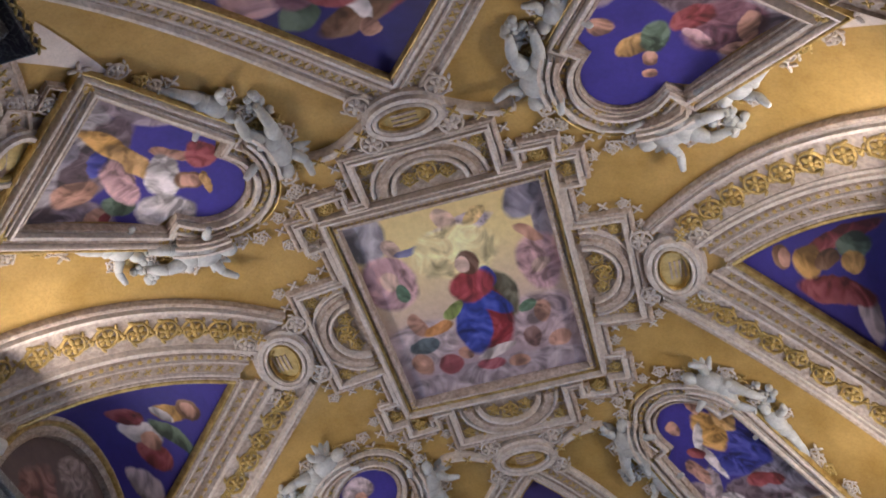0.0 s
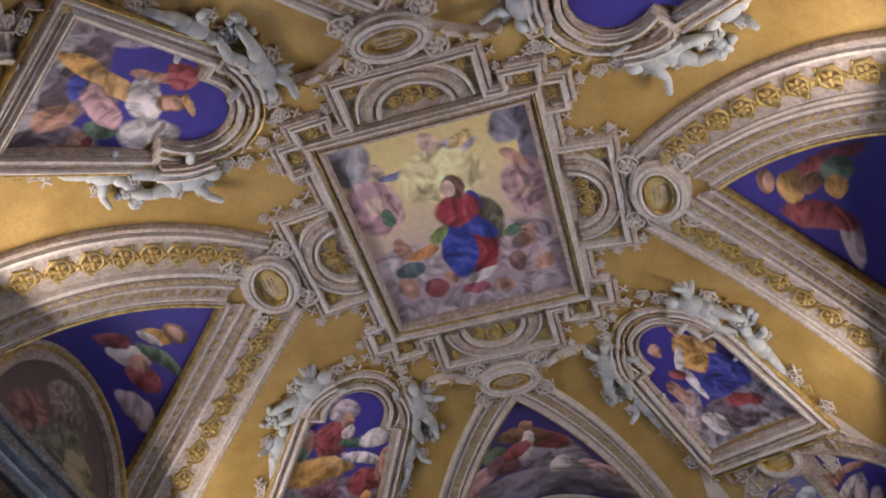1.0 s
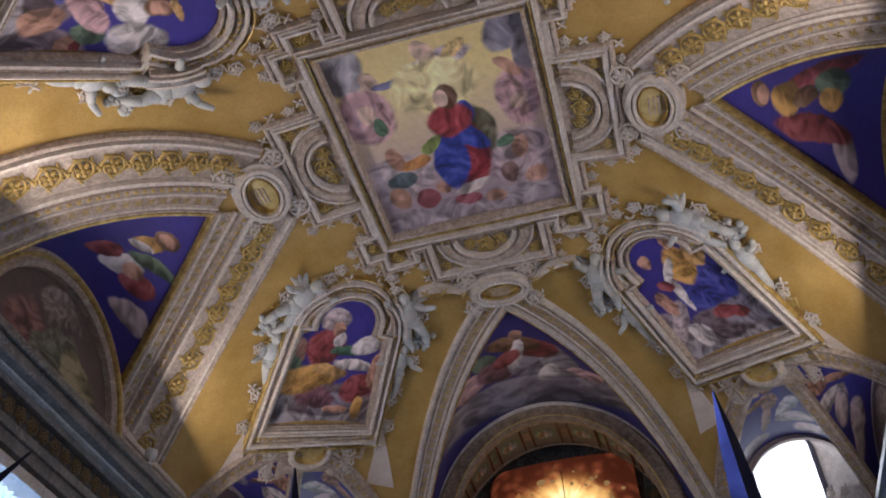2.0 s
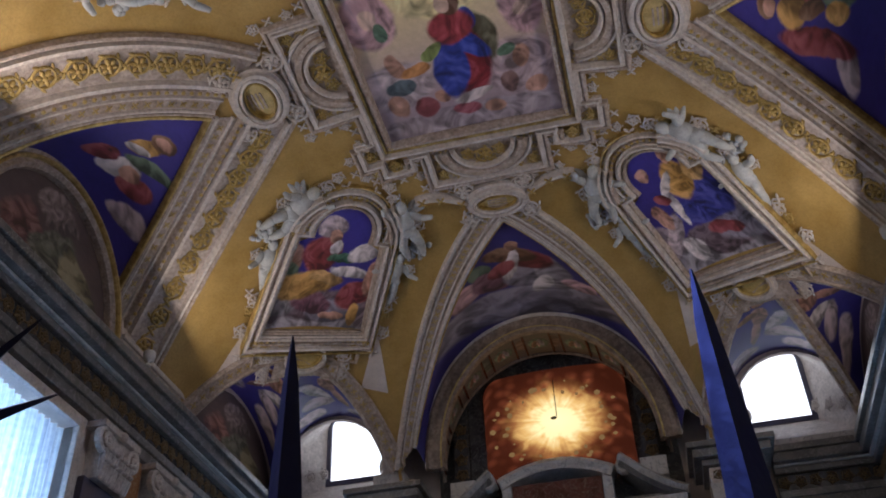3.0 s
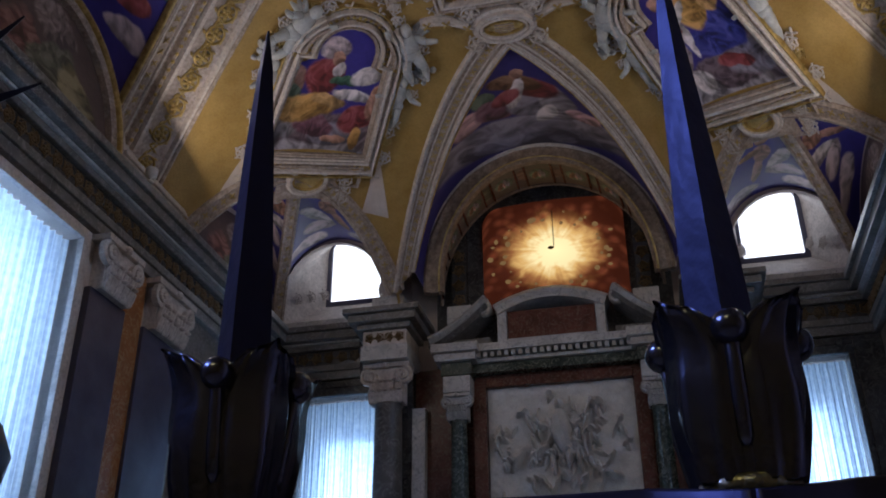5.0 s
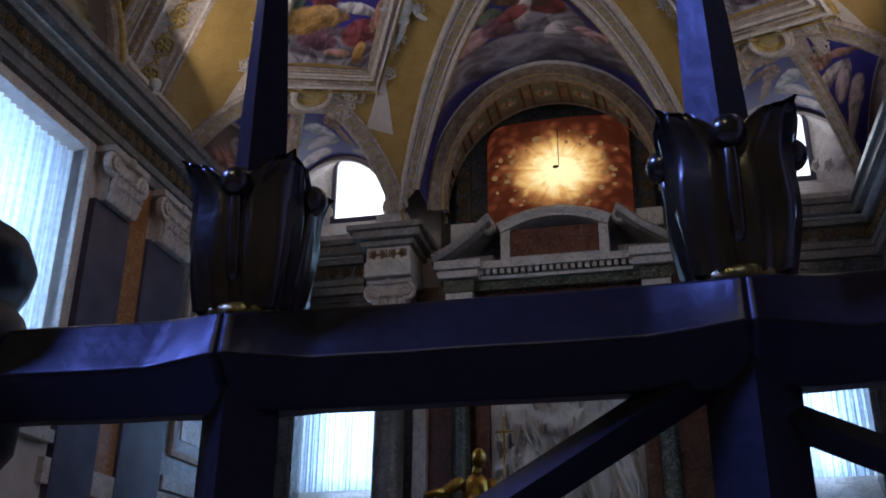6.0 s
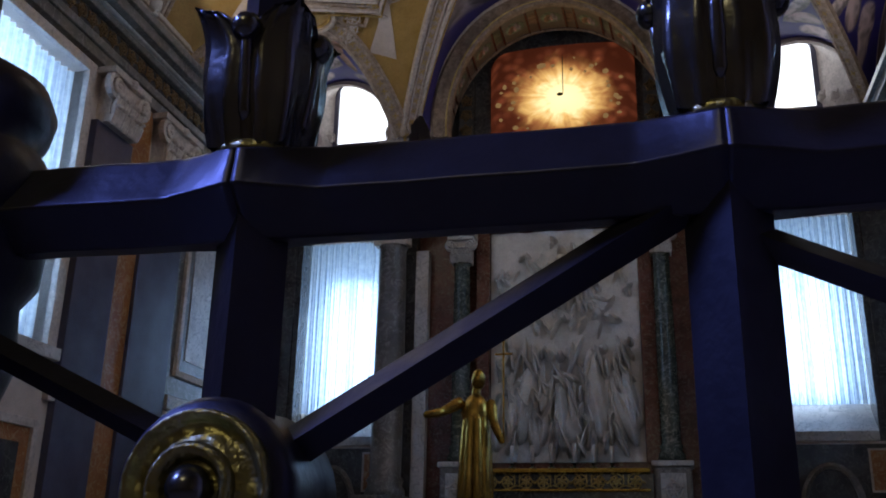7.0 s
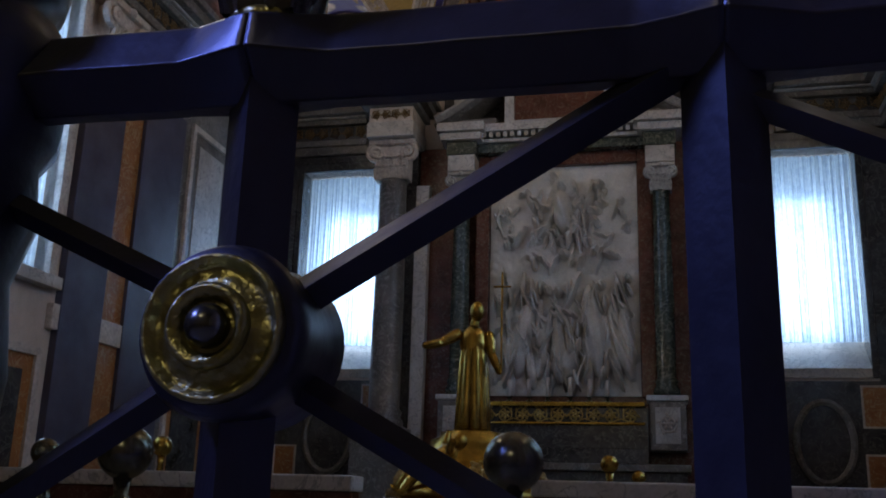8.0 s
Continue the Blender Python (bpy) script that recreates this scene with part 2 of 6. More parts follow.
def grid(name, fn, nu, nv, material, parent=None, label="", plan_uv=None, smooth=True, keep=None):
    """A sheet of points fn(a, b), a and b from 0 to 1, with its own painted coordinates."""
    bm = bmesh.new()
    lay = bm.loops.layers.uv.new("UVMap")
    vs = [[bm.verts.new(fn(i / nu, j / nv)) for j in range(nv + 1)] for i in range(nu + 1)]
    for i in range(nu):
        for j in range(nv):
            if keep and not keep((i + 0.5) / nu, (j + 0.5) / nv):
                continue
            f = bm.faces.new((vs[i][j], vs[i + 1][j], vs[i + 1][j + 1], vs[i][j + 1]))
            for lp, (a, b) in zip(f.loops, ((i, j), (i + 1, j), (i + 1, j + 1), (i, j + 1))):
                lp[lay].uv = plan_uv(lp.vert.co) if plan_uv else (a / nu, b / nv)
    for v in [v for v in bm.verts if not v.link_faces]:
        bm.verts.remove(v)
    return part(name, bm, material, parent, label, smooth, normals=False)


def bezier(a, b, c, n):
    return [tuple((1 - t) ** 2 * p + 2 * t * (1 - t) * q + t * t * r for p, q, r in zip(a, b, c)) for t in (k / n for k in range(n + 1))]


# ---- the room: 10.8 m wide, 15.5 m long, origin on the floor at its centre ----
HW, HL, CORN = 5.4, 7.75, 8.25


def vz(x, y):
    u, v = abs(x), abs(y)
    return 11.3 - 0.013 * u ** 3 - 0.0038 * v ** 3.3 - 0.0015 * u * u * v * v


def on_vault(x, y, lift=0.0):
    e = 0.01
    n = Vector(((vz(x + e, y) - vz(x - e, y)) / (2 * e), (vz(x, y + e) - vz(x, y - e)) / (2 * e), -1)).normalized()
    return Vector((x, y, vz(x, y))) + n * lift, n


def side_edge(u, k):
    """Plan of the bands round the side cells: k 0 outer, 1 middle, 2 inner."""
    if k == 0:
        return 0.6 + 0.98 * (u - 2.4) - 0.075 * (u - 2.4) ** 2
    if k == 1:
        return 0.28 + 0.86 * (u - 3.1) - 0.06 * (u - 3.1) ** 2
    return 0.95 * (u - 3.4) - 0.10 * (u - 3.4) ** 2


def end_edge(u, k):
    return 3.0 + 0.90 * u + 0.18 * u * u if k == 0 else 3.55 + 1.0 * u + 0.13 * u * u


FOOT_A, APEX, FOOT_B = (5.4, 3.75), (3.75, 4.4), (2.7, 6.75)
CURVE_A = bezier(FOOT_A, (4.5, 3.85), APEX, 14)
CURVE_B = bezier(APEX, (3.1, 5.2), FOOT_B, 14)


def in_corner(u, v):
    if u >= 3.75:
        a = next(((p, q) for p, q in zip(CURVE_A, CURVE_A[1:]) if q[0] <= u <= p[0]), (CURVE_A[0], CURVE_A[1]))
        w = (u - a[1][0]) / max(1e-6, a[0][0] - a[1][0])
        return v > a[1][1] + w * (a[0][1] - a[1][1])
    if u <= 2.7:
        return False
    a = next(((p, q) for p, q in zip(CURVE_B, CURVE_B[1:]) if q[0] <= u <= p[0]), (CURVE_B[-2], CURVE_B[-1]))
    w = (u - a[1][0]) / max(1e-6, a[0][0] - a[1][0])
    return v > a[1][1] + w * (a[0][1] - a[1][1])


def vault_kept(a, b):
    x, y = (2 * a - 1) * HW, (2 * b - 1) * HL
    u, v = abs(x), abs(y)
    if u > 3.42 and v < side_edge(u, 1) - 0.05:
        return False
    if v > 3.5 and v > end_edge(u, 0) + 0.22 and u < 2.75:
        return False
    return not in_corner(u, v)


vault = tagged(grid("ceiling", lambda a, b: (on_vault((2 * a - 1) * HW, (2 * b - 1) * HL)[0]), 216, 310, OCHRE, keep=vault_kept),
               "ochre-gilt plaster vault with frescoes and stucco", "ceiling", kind="structure")

# ---- frescoes ----
FLESH, RED, BLUE, GREEN, YEL, WHT, PLUM, GRYC = (0.45, 0.24, 0.17), (0.25, 0.045, 0.05), (0.035, 0.04, 0.26), (0.06, 0.15, 0.09), (0.50, 0.27, 0.07), (0.62, 0.56, 0.56), (0.17, 0.07, 0.10), (0.30, 0.27, 0.30)
SKYBLUE = (0.055, 0.04, 0.30)
MOSS, GOLDEN, BROWN = (0.10, 0.15, 0.10), (0.46, 0.27, 0.10), (0.20, 0.10, 0.05)
PALE, ROSE, CLOUD, DUSK = (0.60, 0.42, 0.34), (0.50, 0.30, 0.32), (0.50, 0.40, 0.42), (0.20, 0.18, 0.23)
ASSUMPTION = fresco("fresco_golden_sky", None, [
    (0.06, 0.92, 0.14, 0.16, 0, (0.34, 0.31, 0.34)), (0.92, 0.93, 0.15, 0.10, 30, DUSK), (0.97, 0.80, 0.06, 0.12, 0, (0.28, 0.24, 0.28)), (0.12, 0.66, 0.16, 0.15, 10, ROSE), (0.90, 0.60, 0.13, 0.16, 0, ROSE),
    (0.15, 0.30, 0.24, 0.14, 10, CLOUD), (0.85, 0.28, 0.24, 0.18, 0, (0.42, 0.31, 0.33)), (0.50, 0.06, 0.60, 0.08, 0, (0.32, 0.26, 0.29)), (0.55, 0.85, 0.20, 0.06, 10, (0.52, 0.42, 0.50)),
    (0.50, 0.91, 0.07, 0.05, -40, PALE), (0.65, 0.89, 0.08, 0.035, 30, (0.62, 0.44, 0.20))], upper=[(0.0, (0.27, 0.22, 0.26)), (0.3, (0.50, 0.36, 0.38)), (0.58, (0.72, 0.56, 0.36)), (0.8, (0.80, 0.64, 0.30)), (1.0, (0.72, 0.56, 0.26))], warp=0.07, modelled=False, more=[
    (0.19, 0.83, 0.05, 0.06, 20, PALE), (0.26, 0.80, 0.08, 0.02, 10, (0.16, 0.16, 0.30)), (0.12, 0.67, 0.05, 0.05, 40, PALE), (0.16, 0.60, 0.04, 0.05, 0, (0.10, 0.18, 0.12)), (0.88, 0.75, 0.09, 0.035, -35, FLESH), (0.92, 0.66, 0.05, 0.05, 0, ROSE), (0.90, 0.58, 0.06, 0.035, 10, PALE)] + [
    (0.84, 0.34, 0.045, 0.08, -20, FLESH), (0.77, 0.38, 0.06, 0.03, 20, (0.08, 0.16, 0.10)), (0.89, 0.16, 0.07, 0.05, 20, FLESH), (0.75, 0.20, 0.05, 0.06, 0, (0.20, 0.11, 0.10)), (0.17, 0.41, 0.05, 0.08, 20, FLESH), (0.27, 0.37, 0.10, 0.035, 15, (0.46, 0.20, 0.06)), (0.16, 0.29, 0.09, 0.05, 0, (0.08, 0.11, 0.13)),
    (0.12, 0.19, 0.06, 0.07, 30, FLESH), (0.27, 0.15, 0.07, 0.06, 0, (0.24, 0.06, 0.07)), (0.37, 0.20, 0.05, 0.04, 0, FLESH), (0.48, 0.11, 0.09, 0.035, 0, (0.28, 0.07, 0.09)), (0.64, 0.09, 0.07, 0.035, 0, FLESH)] + [
    (0.50, 0.74, 0.24, 0.15, 0, (0.82, 0.68, 0.36)), (0.66, 0.47, 0.085, 0.15, 8, (0.10, 0.09, 0.05)), (0.54, 0.36, 0.15, 0.21, 6, (0.26, 0.025, 0.035)), (0.46, 0.34, 0.10, 0.18, -6, (0.03, 0.05, 0.30)), (0.58, 0.45, 0.15, 0.06, -38, (0.03, 0.055, 0.33)), (0.61, 0.58, 0.05, 0.07, 10, (0.035, 0.05, 0.30)),
    (0.52, 0.55, 0.13, 0.10, 10, (0.36, 0.05, 0.06)), (0.38, 0.45, 0.07, 0.035, 30, (0.24, 0.30, 0.09)), (0.53, 0.68, 0.07, 0.075, 0, (0.12, 0.055, 0.03)), (0.50, 0.675, 0.045, 0.05, 0, PALE), (0.54, 0.17, 0.13, 0.025, 10, (0.60, 0.52, 0.50))])


def fuller(blobs, k):
    """The same painted patches, broadened so that neighbours meet."""
    return [(cx, cy, rx * k, ry * k, turn, colour) for cx, cy, rx, ry, turn, colour in blobs]


def robed(name, blobs, seed):
    """A robed shape on cloud under a deep blue sky; no features."""
    base = [(0.5, 0.0, 0.8, 0.13, 0, GRYC), (0.06, 0.22, 0.14, 0.22, 0, (0.24, 0.18, 0.22)), (0.95, 0.22, 0.13, 0.22, 0, (0.26, 0.20, 0.24)), (0.5, 0.16, 0.42, 0.13, 0, (0.12, 0.08, 0.10))]
    return fresco(name, SKYBLUE, base, warp=0.11, seed=seed, more=fuller(blobs, 1.22))


PANEL_PAINT = {
    (-1, 1): robed("fresco_red_robe", [(-0.03, 0.17, 0.244, 0.083, -3, GRYC), (0.64, 0.13, 0.251, 0.080, 3, DUSK), (0.11, 0.52, 0.090, 0.097, -12, FLESH), (0.07, 0.38, 0.119, 0.088, -3, MOSS), (0.37, 0.57, 0.160, 0.147, 5, RED), (0.40, 0.17, 0.194, 0.060, -5, PLUM), (0.27, 0.31, 0.271, 0.096, 7, YEL), (0.49, 0.37, 0.160, 0.048, -5, GOLDEN), (0.81, 0.26, 0.155, 0.098, 28, RED), (0.60, 0.55, 0.141, 0.036, 5, GREEN), (0.78, 0.62, 0.142, 0.072, 24, WHT), (0.69, 0.44, 0.168, 0.040, 0, WHT), (0.92, 0.40, 0.069, 0.138, -1, FLESH), (0.64, 0.09, 0.104, 0.026, -4, FLESH), (0.39, 0.81, 0.128, 0.079, 4, CLOUD), (0.44, 0.73, 0.053, 0.052, 6, FLESH), (0.48, 0.63, 0.053, 0.052, 6, WHT), (0.85, 0.10, 0.054, 0.067, -11, YEL)], 1.3),
    (1, 1): robed("fresco_white_robe", [(0.12, 0.21, 0.283, 0.105, 174, DUSK), (0.78, 0.03, 0.179, 0.107, -162, GRYC), (0.82, 0.29, 0.059, 0.204, -129, CLOUD), (0.36, 0.20, 0.144, 0.045, -169, RED), (-0.01, 0.44, 0.200, 0.054, -107, WHT), (0.25, 0.45, 0.136, 0.148, -114, BLUE), (0.48, 0.37, 0.175, 0.084, -166, BLUE), (0.41, 0.66, 0.107, 0.167, -152, YEL), (0.21, 0.71, 0.079, 0.117, -155, GOLDEN), (0.60, 0.48, 0.032, 0.157, -172, WHT), (0.54, 0.66, 0.029, 0.146, -131, WHT), (0.75, 0.14, 0.089, 0.078, -126, WHT), (0.06, 0.70, 0.047, 0.068, -153, RED), (0.66, 0.58, 0.070, 0.041, -156, RED), (0.28, 0.93, 0.061, 0.049, -149, BROWN), (0.33, 0.88, 0.044, 0.066, -152, FLESH), (0.64, 0.82, 0.067, 0.053, -88, FLESH), (0.79, 0.45, 0.059, 0.110, -170, FLESH)], 4.1),
    (-1, -1): robed("fresco_ochre_robe", [(0.53, 0.00, 0.052, 0.104, 80, DUSK), (0.24, 0.15, 0.078, 0.106, 118, FLESH), (0.50, 0.16, 0.035, 0.112, 79, BLUE), (0.09, 0.32, 0.060, 0.061, 79, FLESH), (0.08, 0.36, 0.028, 0.048, 74, RED), (0.20, 0.40, 0.084, 0.071, 77, MOSS), (0.62, 0.18, 0.195, 0.059, 120, YEL), (0.37, 0.34, 0.080, 0.167, 43, ROSE), (0.55, 0.33, 0.060, 0.168, 25, GOLDEN), (0.67, 0.49, 0.094, 0.040, 81, FLESH), (0.49, 0.53, 0.077, 0.159, 66, WHT), (0.22, 0.66, 0.145, 0.133, 83, WHT), (0.74, 0.64, 0.085, 0.097, 63, RED), (0.52, 0.66, 0.075, 0.064, 61, BROWN), (0.52, 0.66, 0.052, 0.052, 63, FLESH), (0.54, 0.75, 0.026, 0.080, 56, GOLDEN)], 7.7),
    (1, -1): robed("fresco_plum_robe", [(0.23, 0.23, 0.181, 0.164, -117, PLUM), (0.40, 0.26, 0.108, 0.081, -120, RED), (0.55, 0.57, 0.098, 0.071, -140, GOLDEN), (0.49, 0.46, 0.074, 0.105, -153, MOSS), (0.82, 0.53, 0.066, 0.056, -158, FLESH), (0.41, 0.60, 0.037, 0.048, -150, FLESH), (0.35, 0.70, 0.041, 0.030, -157, FLESH), (0.13, 0.17, 0.045, 0.102, -144, FLESH), (0.08, 0.32, 0.074, 0.035, -130, FLESH), (0.29, 0.36, 0.090, 0.033, 174, ROSE)], 9.2)}
CELL_SIDE = [
    fresco("fresco_cell_red_reader", SKYBLUE, fuller([(0.69, 0.30, 0.050, 0.060, -102, CLOUD), (0.40, 0.44, 0.158, 0.037, -112, RED), (0.44, 0.36, 0.068, 0.045, -100, MOSS), (0.62, 0.46, 0.162, 0.036, -84, RED), (0.51, 0.36, 0.054, 0.034, -100, YEL), (0.50, 0.60, 0.058, 0.054, -98, YEL), (0.50, 0.50, 0.049, 0.031, -97, BROWN), (0.48, 0.75, 0.044, 0.036, -92, BROWN), (0.48, 0.73, 0.028, 0.028, -95, FLESH)], 1.5), warp=0.09, seed=0.4),
    fresco("fresco_cell_white_reader", SKYBLUE, fuller([(0.70, 0.24, 0.075, 0.041, 58, CLOUD), (0.53, 0.35, 0.079, 0.039, 59, WHT), (0.43, 0.33, 0.062, 0.036, 55, RED), (0.63, 0.36, 0.069, 0.036, 57, RED), (0.50, 0.56, 0.075, 0.032, 60, YEL), (0.49, 0.52, 0.053, 0.020, 40, WHT), (0.59, 0.51, 0.095, 0.030, 44, MOSS), (0.58, 0.38, 0.039, 0.031, 56, FLESH), (0.53, 0.68, 0.047, 0.034, 66, BROWN), (0.53, 0.68, 0.030, 0.024, 60, FLESH)], 1.5), warp=0.09, seed=3.3)]
CELL_END = fresco("fresco_cell_dark_group", (0.05, 0.04, 0.22), [(0.5, 0.42, 0.5, 0.14, 0, DUSK)] + fuller([(0.35, 0.72, 0.038, 0.046, -18, MOSS), (0.28, 0.60, 0.042, 0.057, -18, ROSE), (0.39, 0.63, 0.067, 0.057, -16, PLUM), (0.52, 0.63, 0.061, 0.072, -14, DUSK), (0.62, 0.63, 0.050, 0.105, 15, GRYC), (0.71, 0.55, 0.045, 0.034, -33, ROSE), (0.55, 0.74, 0.077, 0.049, -33, RED), (0.48, 0.79, 0.079, 0.038, -19, BROWN), (0.48, 0.72, 0.021, 0.078, -15, WHT), (0.44, 0.70, 0.031, 0.053, -49, RED), (0.50, 0.84, 0.018, 0.025, -16, FLESH), (0.58, 0.55, 0.033, 0.057, -13, WHT)], 1.4), warp=0.09, seed=2.0)
CELL_PUTTO = fresco("fresco_cell_child_on_cloud", (0.045, 0.035, 0.28), [(0.18, 0.14, 0.22, 0.10, 0, (0.34, 0.28, 0.34)), (0.72, 0.16, 0.16, 0.09, 0, CLOUD), (0.36, 0.36, 0.04, 0.16, 0, FLESH), (0.37, 0.55, 0.07, 0.11, 10, FLESH), (0.36, 0.70, 0.05, 0.05, 0, (0.32, 0.15, 0.08)), (0.50, 0.45, 0.06, 0.20, -15, WHT), (0.28, 0.58, 0.08, 0.04, 0, (0.45, 0.22, 0.08)), (0.56, 0.30, 0.12, 0.08, 0, CLOUD)], warp=0.08, seed=5.0)
LUNETTE = fresco("fresco_dim_lunette", (0.13, 0.09, 0.085), [(0.3, 0.3, 0.16, 0.3, 10, (0.16, 0.07, 0.06)), (0.55, 0.35, 0.2, 0.3, -20, (0.10, 0.10, 0.07)), (0.75, 0.25, 0.15, 0.3, 20, (0.2, 0.17, 0.09)), (0.5, 0.75, 0.25, 0.2, 0, (0.22, 0.17, 0.16))], warp=0.2, seed=8.0)


def vault_path(plan, lift=0.0):
    got = [on_vault(x, y, lift) for x, y in plan]
    return [g[0] for g in got], [g[1] for g in got]


def ribbon(name, a_plan, b_plan, material, parent, lift, label="", thick=True):
    """A raised flat band on the vault between two plan lines."""
    bm = bmesh.new()
    rows = []
    n = len(a_plan)
    for p, q in zip(a_plan, b_plan):
        row = []
        for (x, y), h in ((p, -0.05), (p, lift), (q, lift), (q, -0.05)):
            row.append(bm.verts.new(on_vault(x, y, h)[0]))
        rows.append(row)
    for r, s in zip(rows, rows[1:]):
        for j in range(3):
            bm.faces.new((r[j], r[j + 1], s[j + 1], s[j]))
    return part(name, bm, material, parent, label)


def bead_mesh(name, length, width, height):
    bm = bmesh.new()
    ball(bm, (0, 0, 0), 1, (length, width, height), seg=8)
    me = bpy.data.meshes.new(name)
    bm.to_mesh(me)
    bm.free()
    me.shade_smooth()
    return me


def rosette_mesh(name, r):
    """A gilded spiral rosette with petals and a leaf curl."""
    bm = bmesh.new()
    for k in range(6):
        a = 2 * math.pi * k / 6
        ball(bm, (0.42 * r * math.cos(a), 0.42 * r * math.sin(a), 0.10 * r), r * 0.3, (1.1, 0.7, 0.75), Matrix.Rotation(a, 4, "Z"), 7)
    ball(bm, (0, 0, 0.22 * r), r * 0.24, seg=8)
    pts, ups = [], []
    for k in range(30):
        a = k * 0.30
        rr = r * (0.72 + 0.011 * k)
        pts.append(Vector((rr * math.cos(a), rr * math.sin(a), 0.06 * r)))
        ups.append(Vector((0, 0, 1)))
    sweep(bm, pts[:22], ups[:22], [(-0.10 * r, 0), (-0.05 * r, 0.2 * r), (0.05 * r, 0.2 * r), (0.10 * r, 0)])
    for k in range(5):
        a = 0.4 + k * 1.25
        ball(bm, (1.05 * r * math.cos(a), 1.05 * r * math.sin(a), 0.05 * r), r * 0.24, (1.3, 0.55, 0.6), Matrix.Rotation(a + 0.9, 4, "Z"), 6)
    bmesh.ops.recalc_face_normals(bm, faces=bm.faces)
    me = bpy.data.meshes.new(name)
    bm.to_mesh(me)
    bm.free()
    me.shade_smooth()
    return me


def leaf_mesh(name, r):
    """Small gilded leaf spray, four lobes and a bud."""
    bm = bmesh.new()
    for k in range(4):
        a = math.pi / 4 + k * math.pi / 2
        ball(bm, (0.55 * r * math.cos(a), 0.55 * r * math.sin(a), 0.06 * r), r * 0.5, (1.0, 0.42, 0.42), Matrix.Rotation(a, 4, "Z"), 6)
    ball(bm, (0, 0, 0.12 * r), r * 0.3, seg=6)
    me = bpy.data.meshes.new(name)
    bm.to_mesh(me)
    bm.free()
    me.shade_smooth()
    return me


ROSE_ME, LEAF_ME, BEAD_ME = rosette_mesh("rosette", 1.0), leaf_mesh("leaf_ornament", 1.0), bead_mesh("bead", 1, 1, 0.7)
for me_ in (ROSE_ME, LEAF_ME, BEAD_ME):
    me_.materials.append(GILT)
SCROLL_ME = rosette_mesh("frieze_scroll", 1.0)
SCROLL_ME.materials.append(AGED)
ROSE_W = rosette_mesh("volute", 1.0)
ROSE_W.materials.append(STUCCO)
LEAF_W = leaf_mesh("stucco_leaf", 1.0)
LEAF_W.materials.append(STUCCO)


def stud(me, name, p, n, size, parent, along=None, flip=1):
    """Set a small ornament on a surface point, its face along n."""
    ob = new(name, me)
    z = n.normalized()
    x = (along or Vector((1, 0, 0.01)))
    x = (x - z * x.dot(z)).normalized()
    y = z.cross(x) * flip
    m = Matrix((x, y, z)).transposed().to_4x4()
    ob.matrix_world = Matrix.Translation(p) @ m @ Matrix.Diagonal((size, size, size, 1))
    ob.parent = parent
    return ob


def mixed(a_plan, b_plan, w):
    return [((1 - w) * p[0] + w * q[0], (1 - w) * p[1] + w * q[1]) for p, q in zip(a_plan, b_plan)]


def spaced(plan, step, start=0.0):
    """Points about `step` apart along a plan line, with the way it runs."""
    out, left = [], start
    for (x0, y0), (x1, y1) in zip(plan, plan[1:]):
        d = math.hypot(x1 - x0, y1 - y0) * 1.15
        while left <= d:
            w = left / d
            out.append((x0 + w * (x1 - x0), y0 + w * (y1 - y0), Vector((x1 - x0, y1 - y0, 0))))
            left += step
        left -= d
    return out


def moulding_on_vault(name, plan, profile, material, parent, closed=False, label=""):
    pts, ups = vault_path(plan)
    bm = sweep(bmesh.new(), pts, ups, profile, closed)
    return part(name, bm, material, parent, label)


TORUS = lambda w, h: [(-w, -0.02), (-w, h * 0.35), (-w * 0.55, h * 0.9), (0, h), (w * 0.55, h * 0.9), (w, h * 0.35), (w, -0.02)]
STEP = lambda w, h: [(-w, -0.02), (-w, h * 0.6), (-w * 0.3, h * 0.6), (-w * 0.3, h), (w * 0.5, h), (w, h * 0.3), (w, -0.02)]

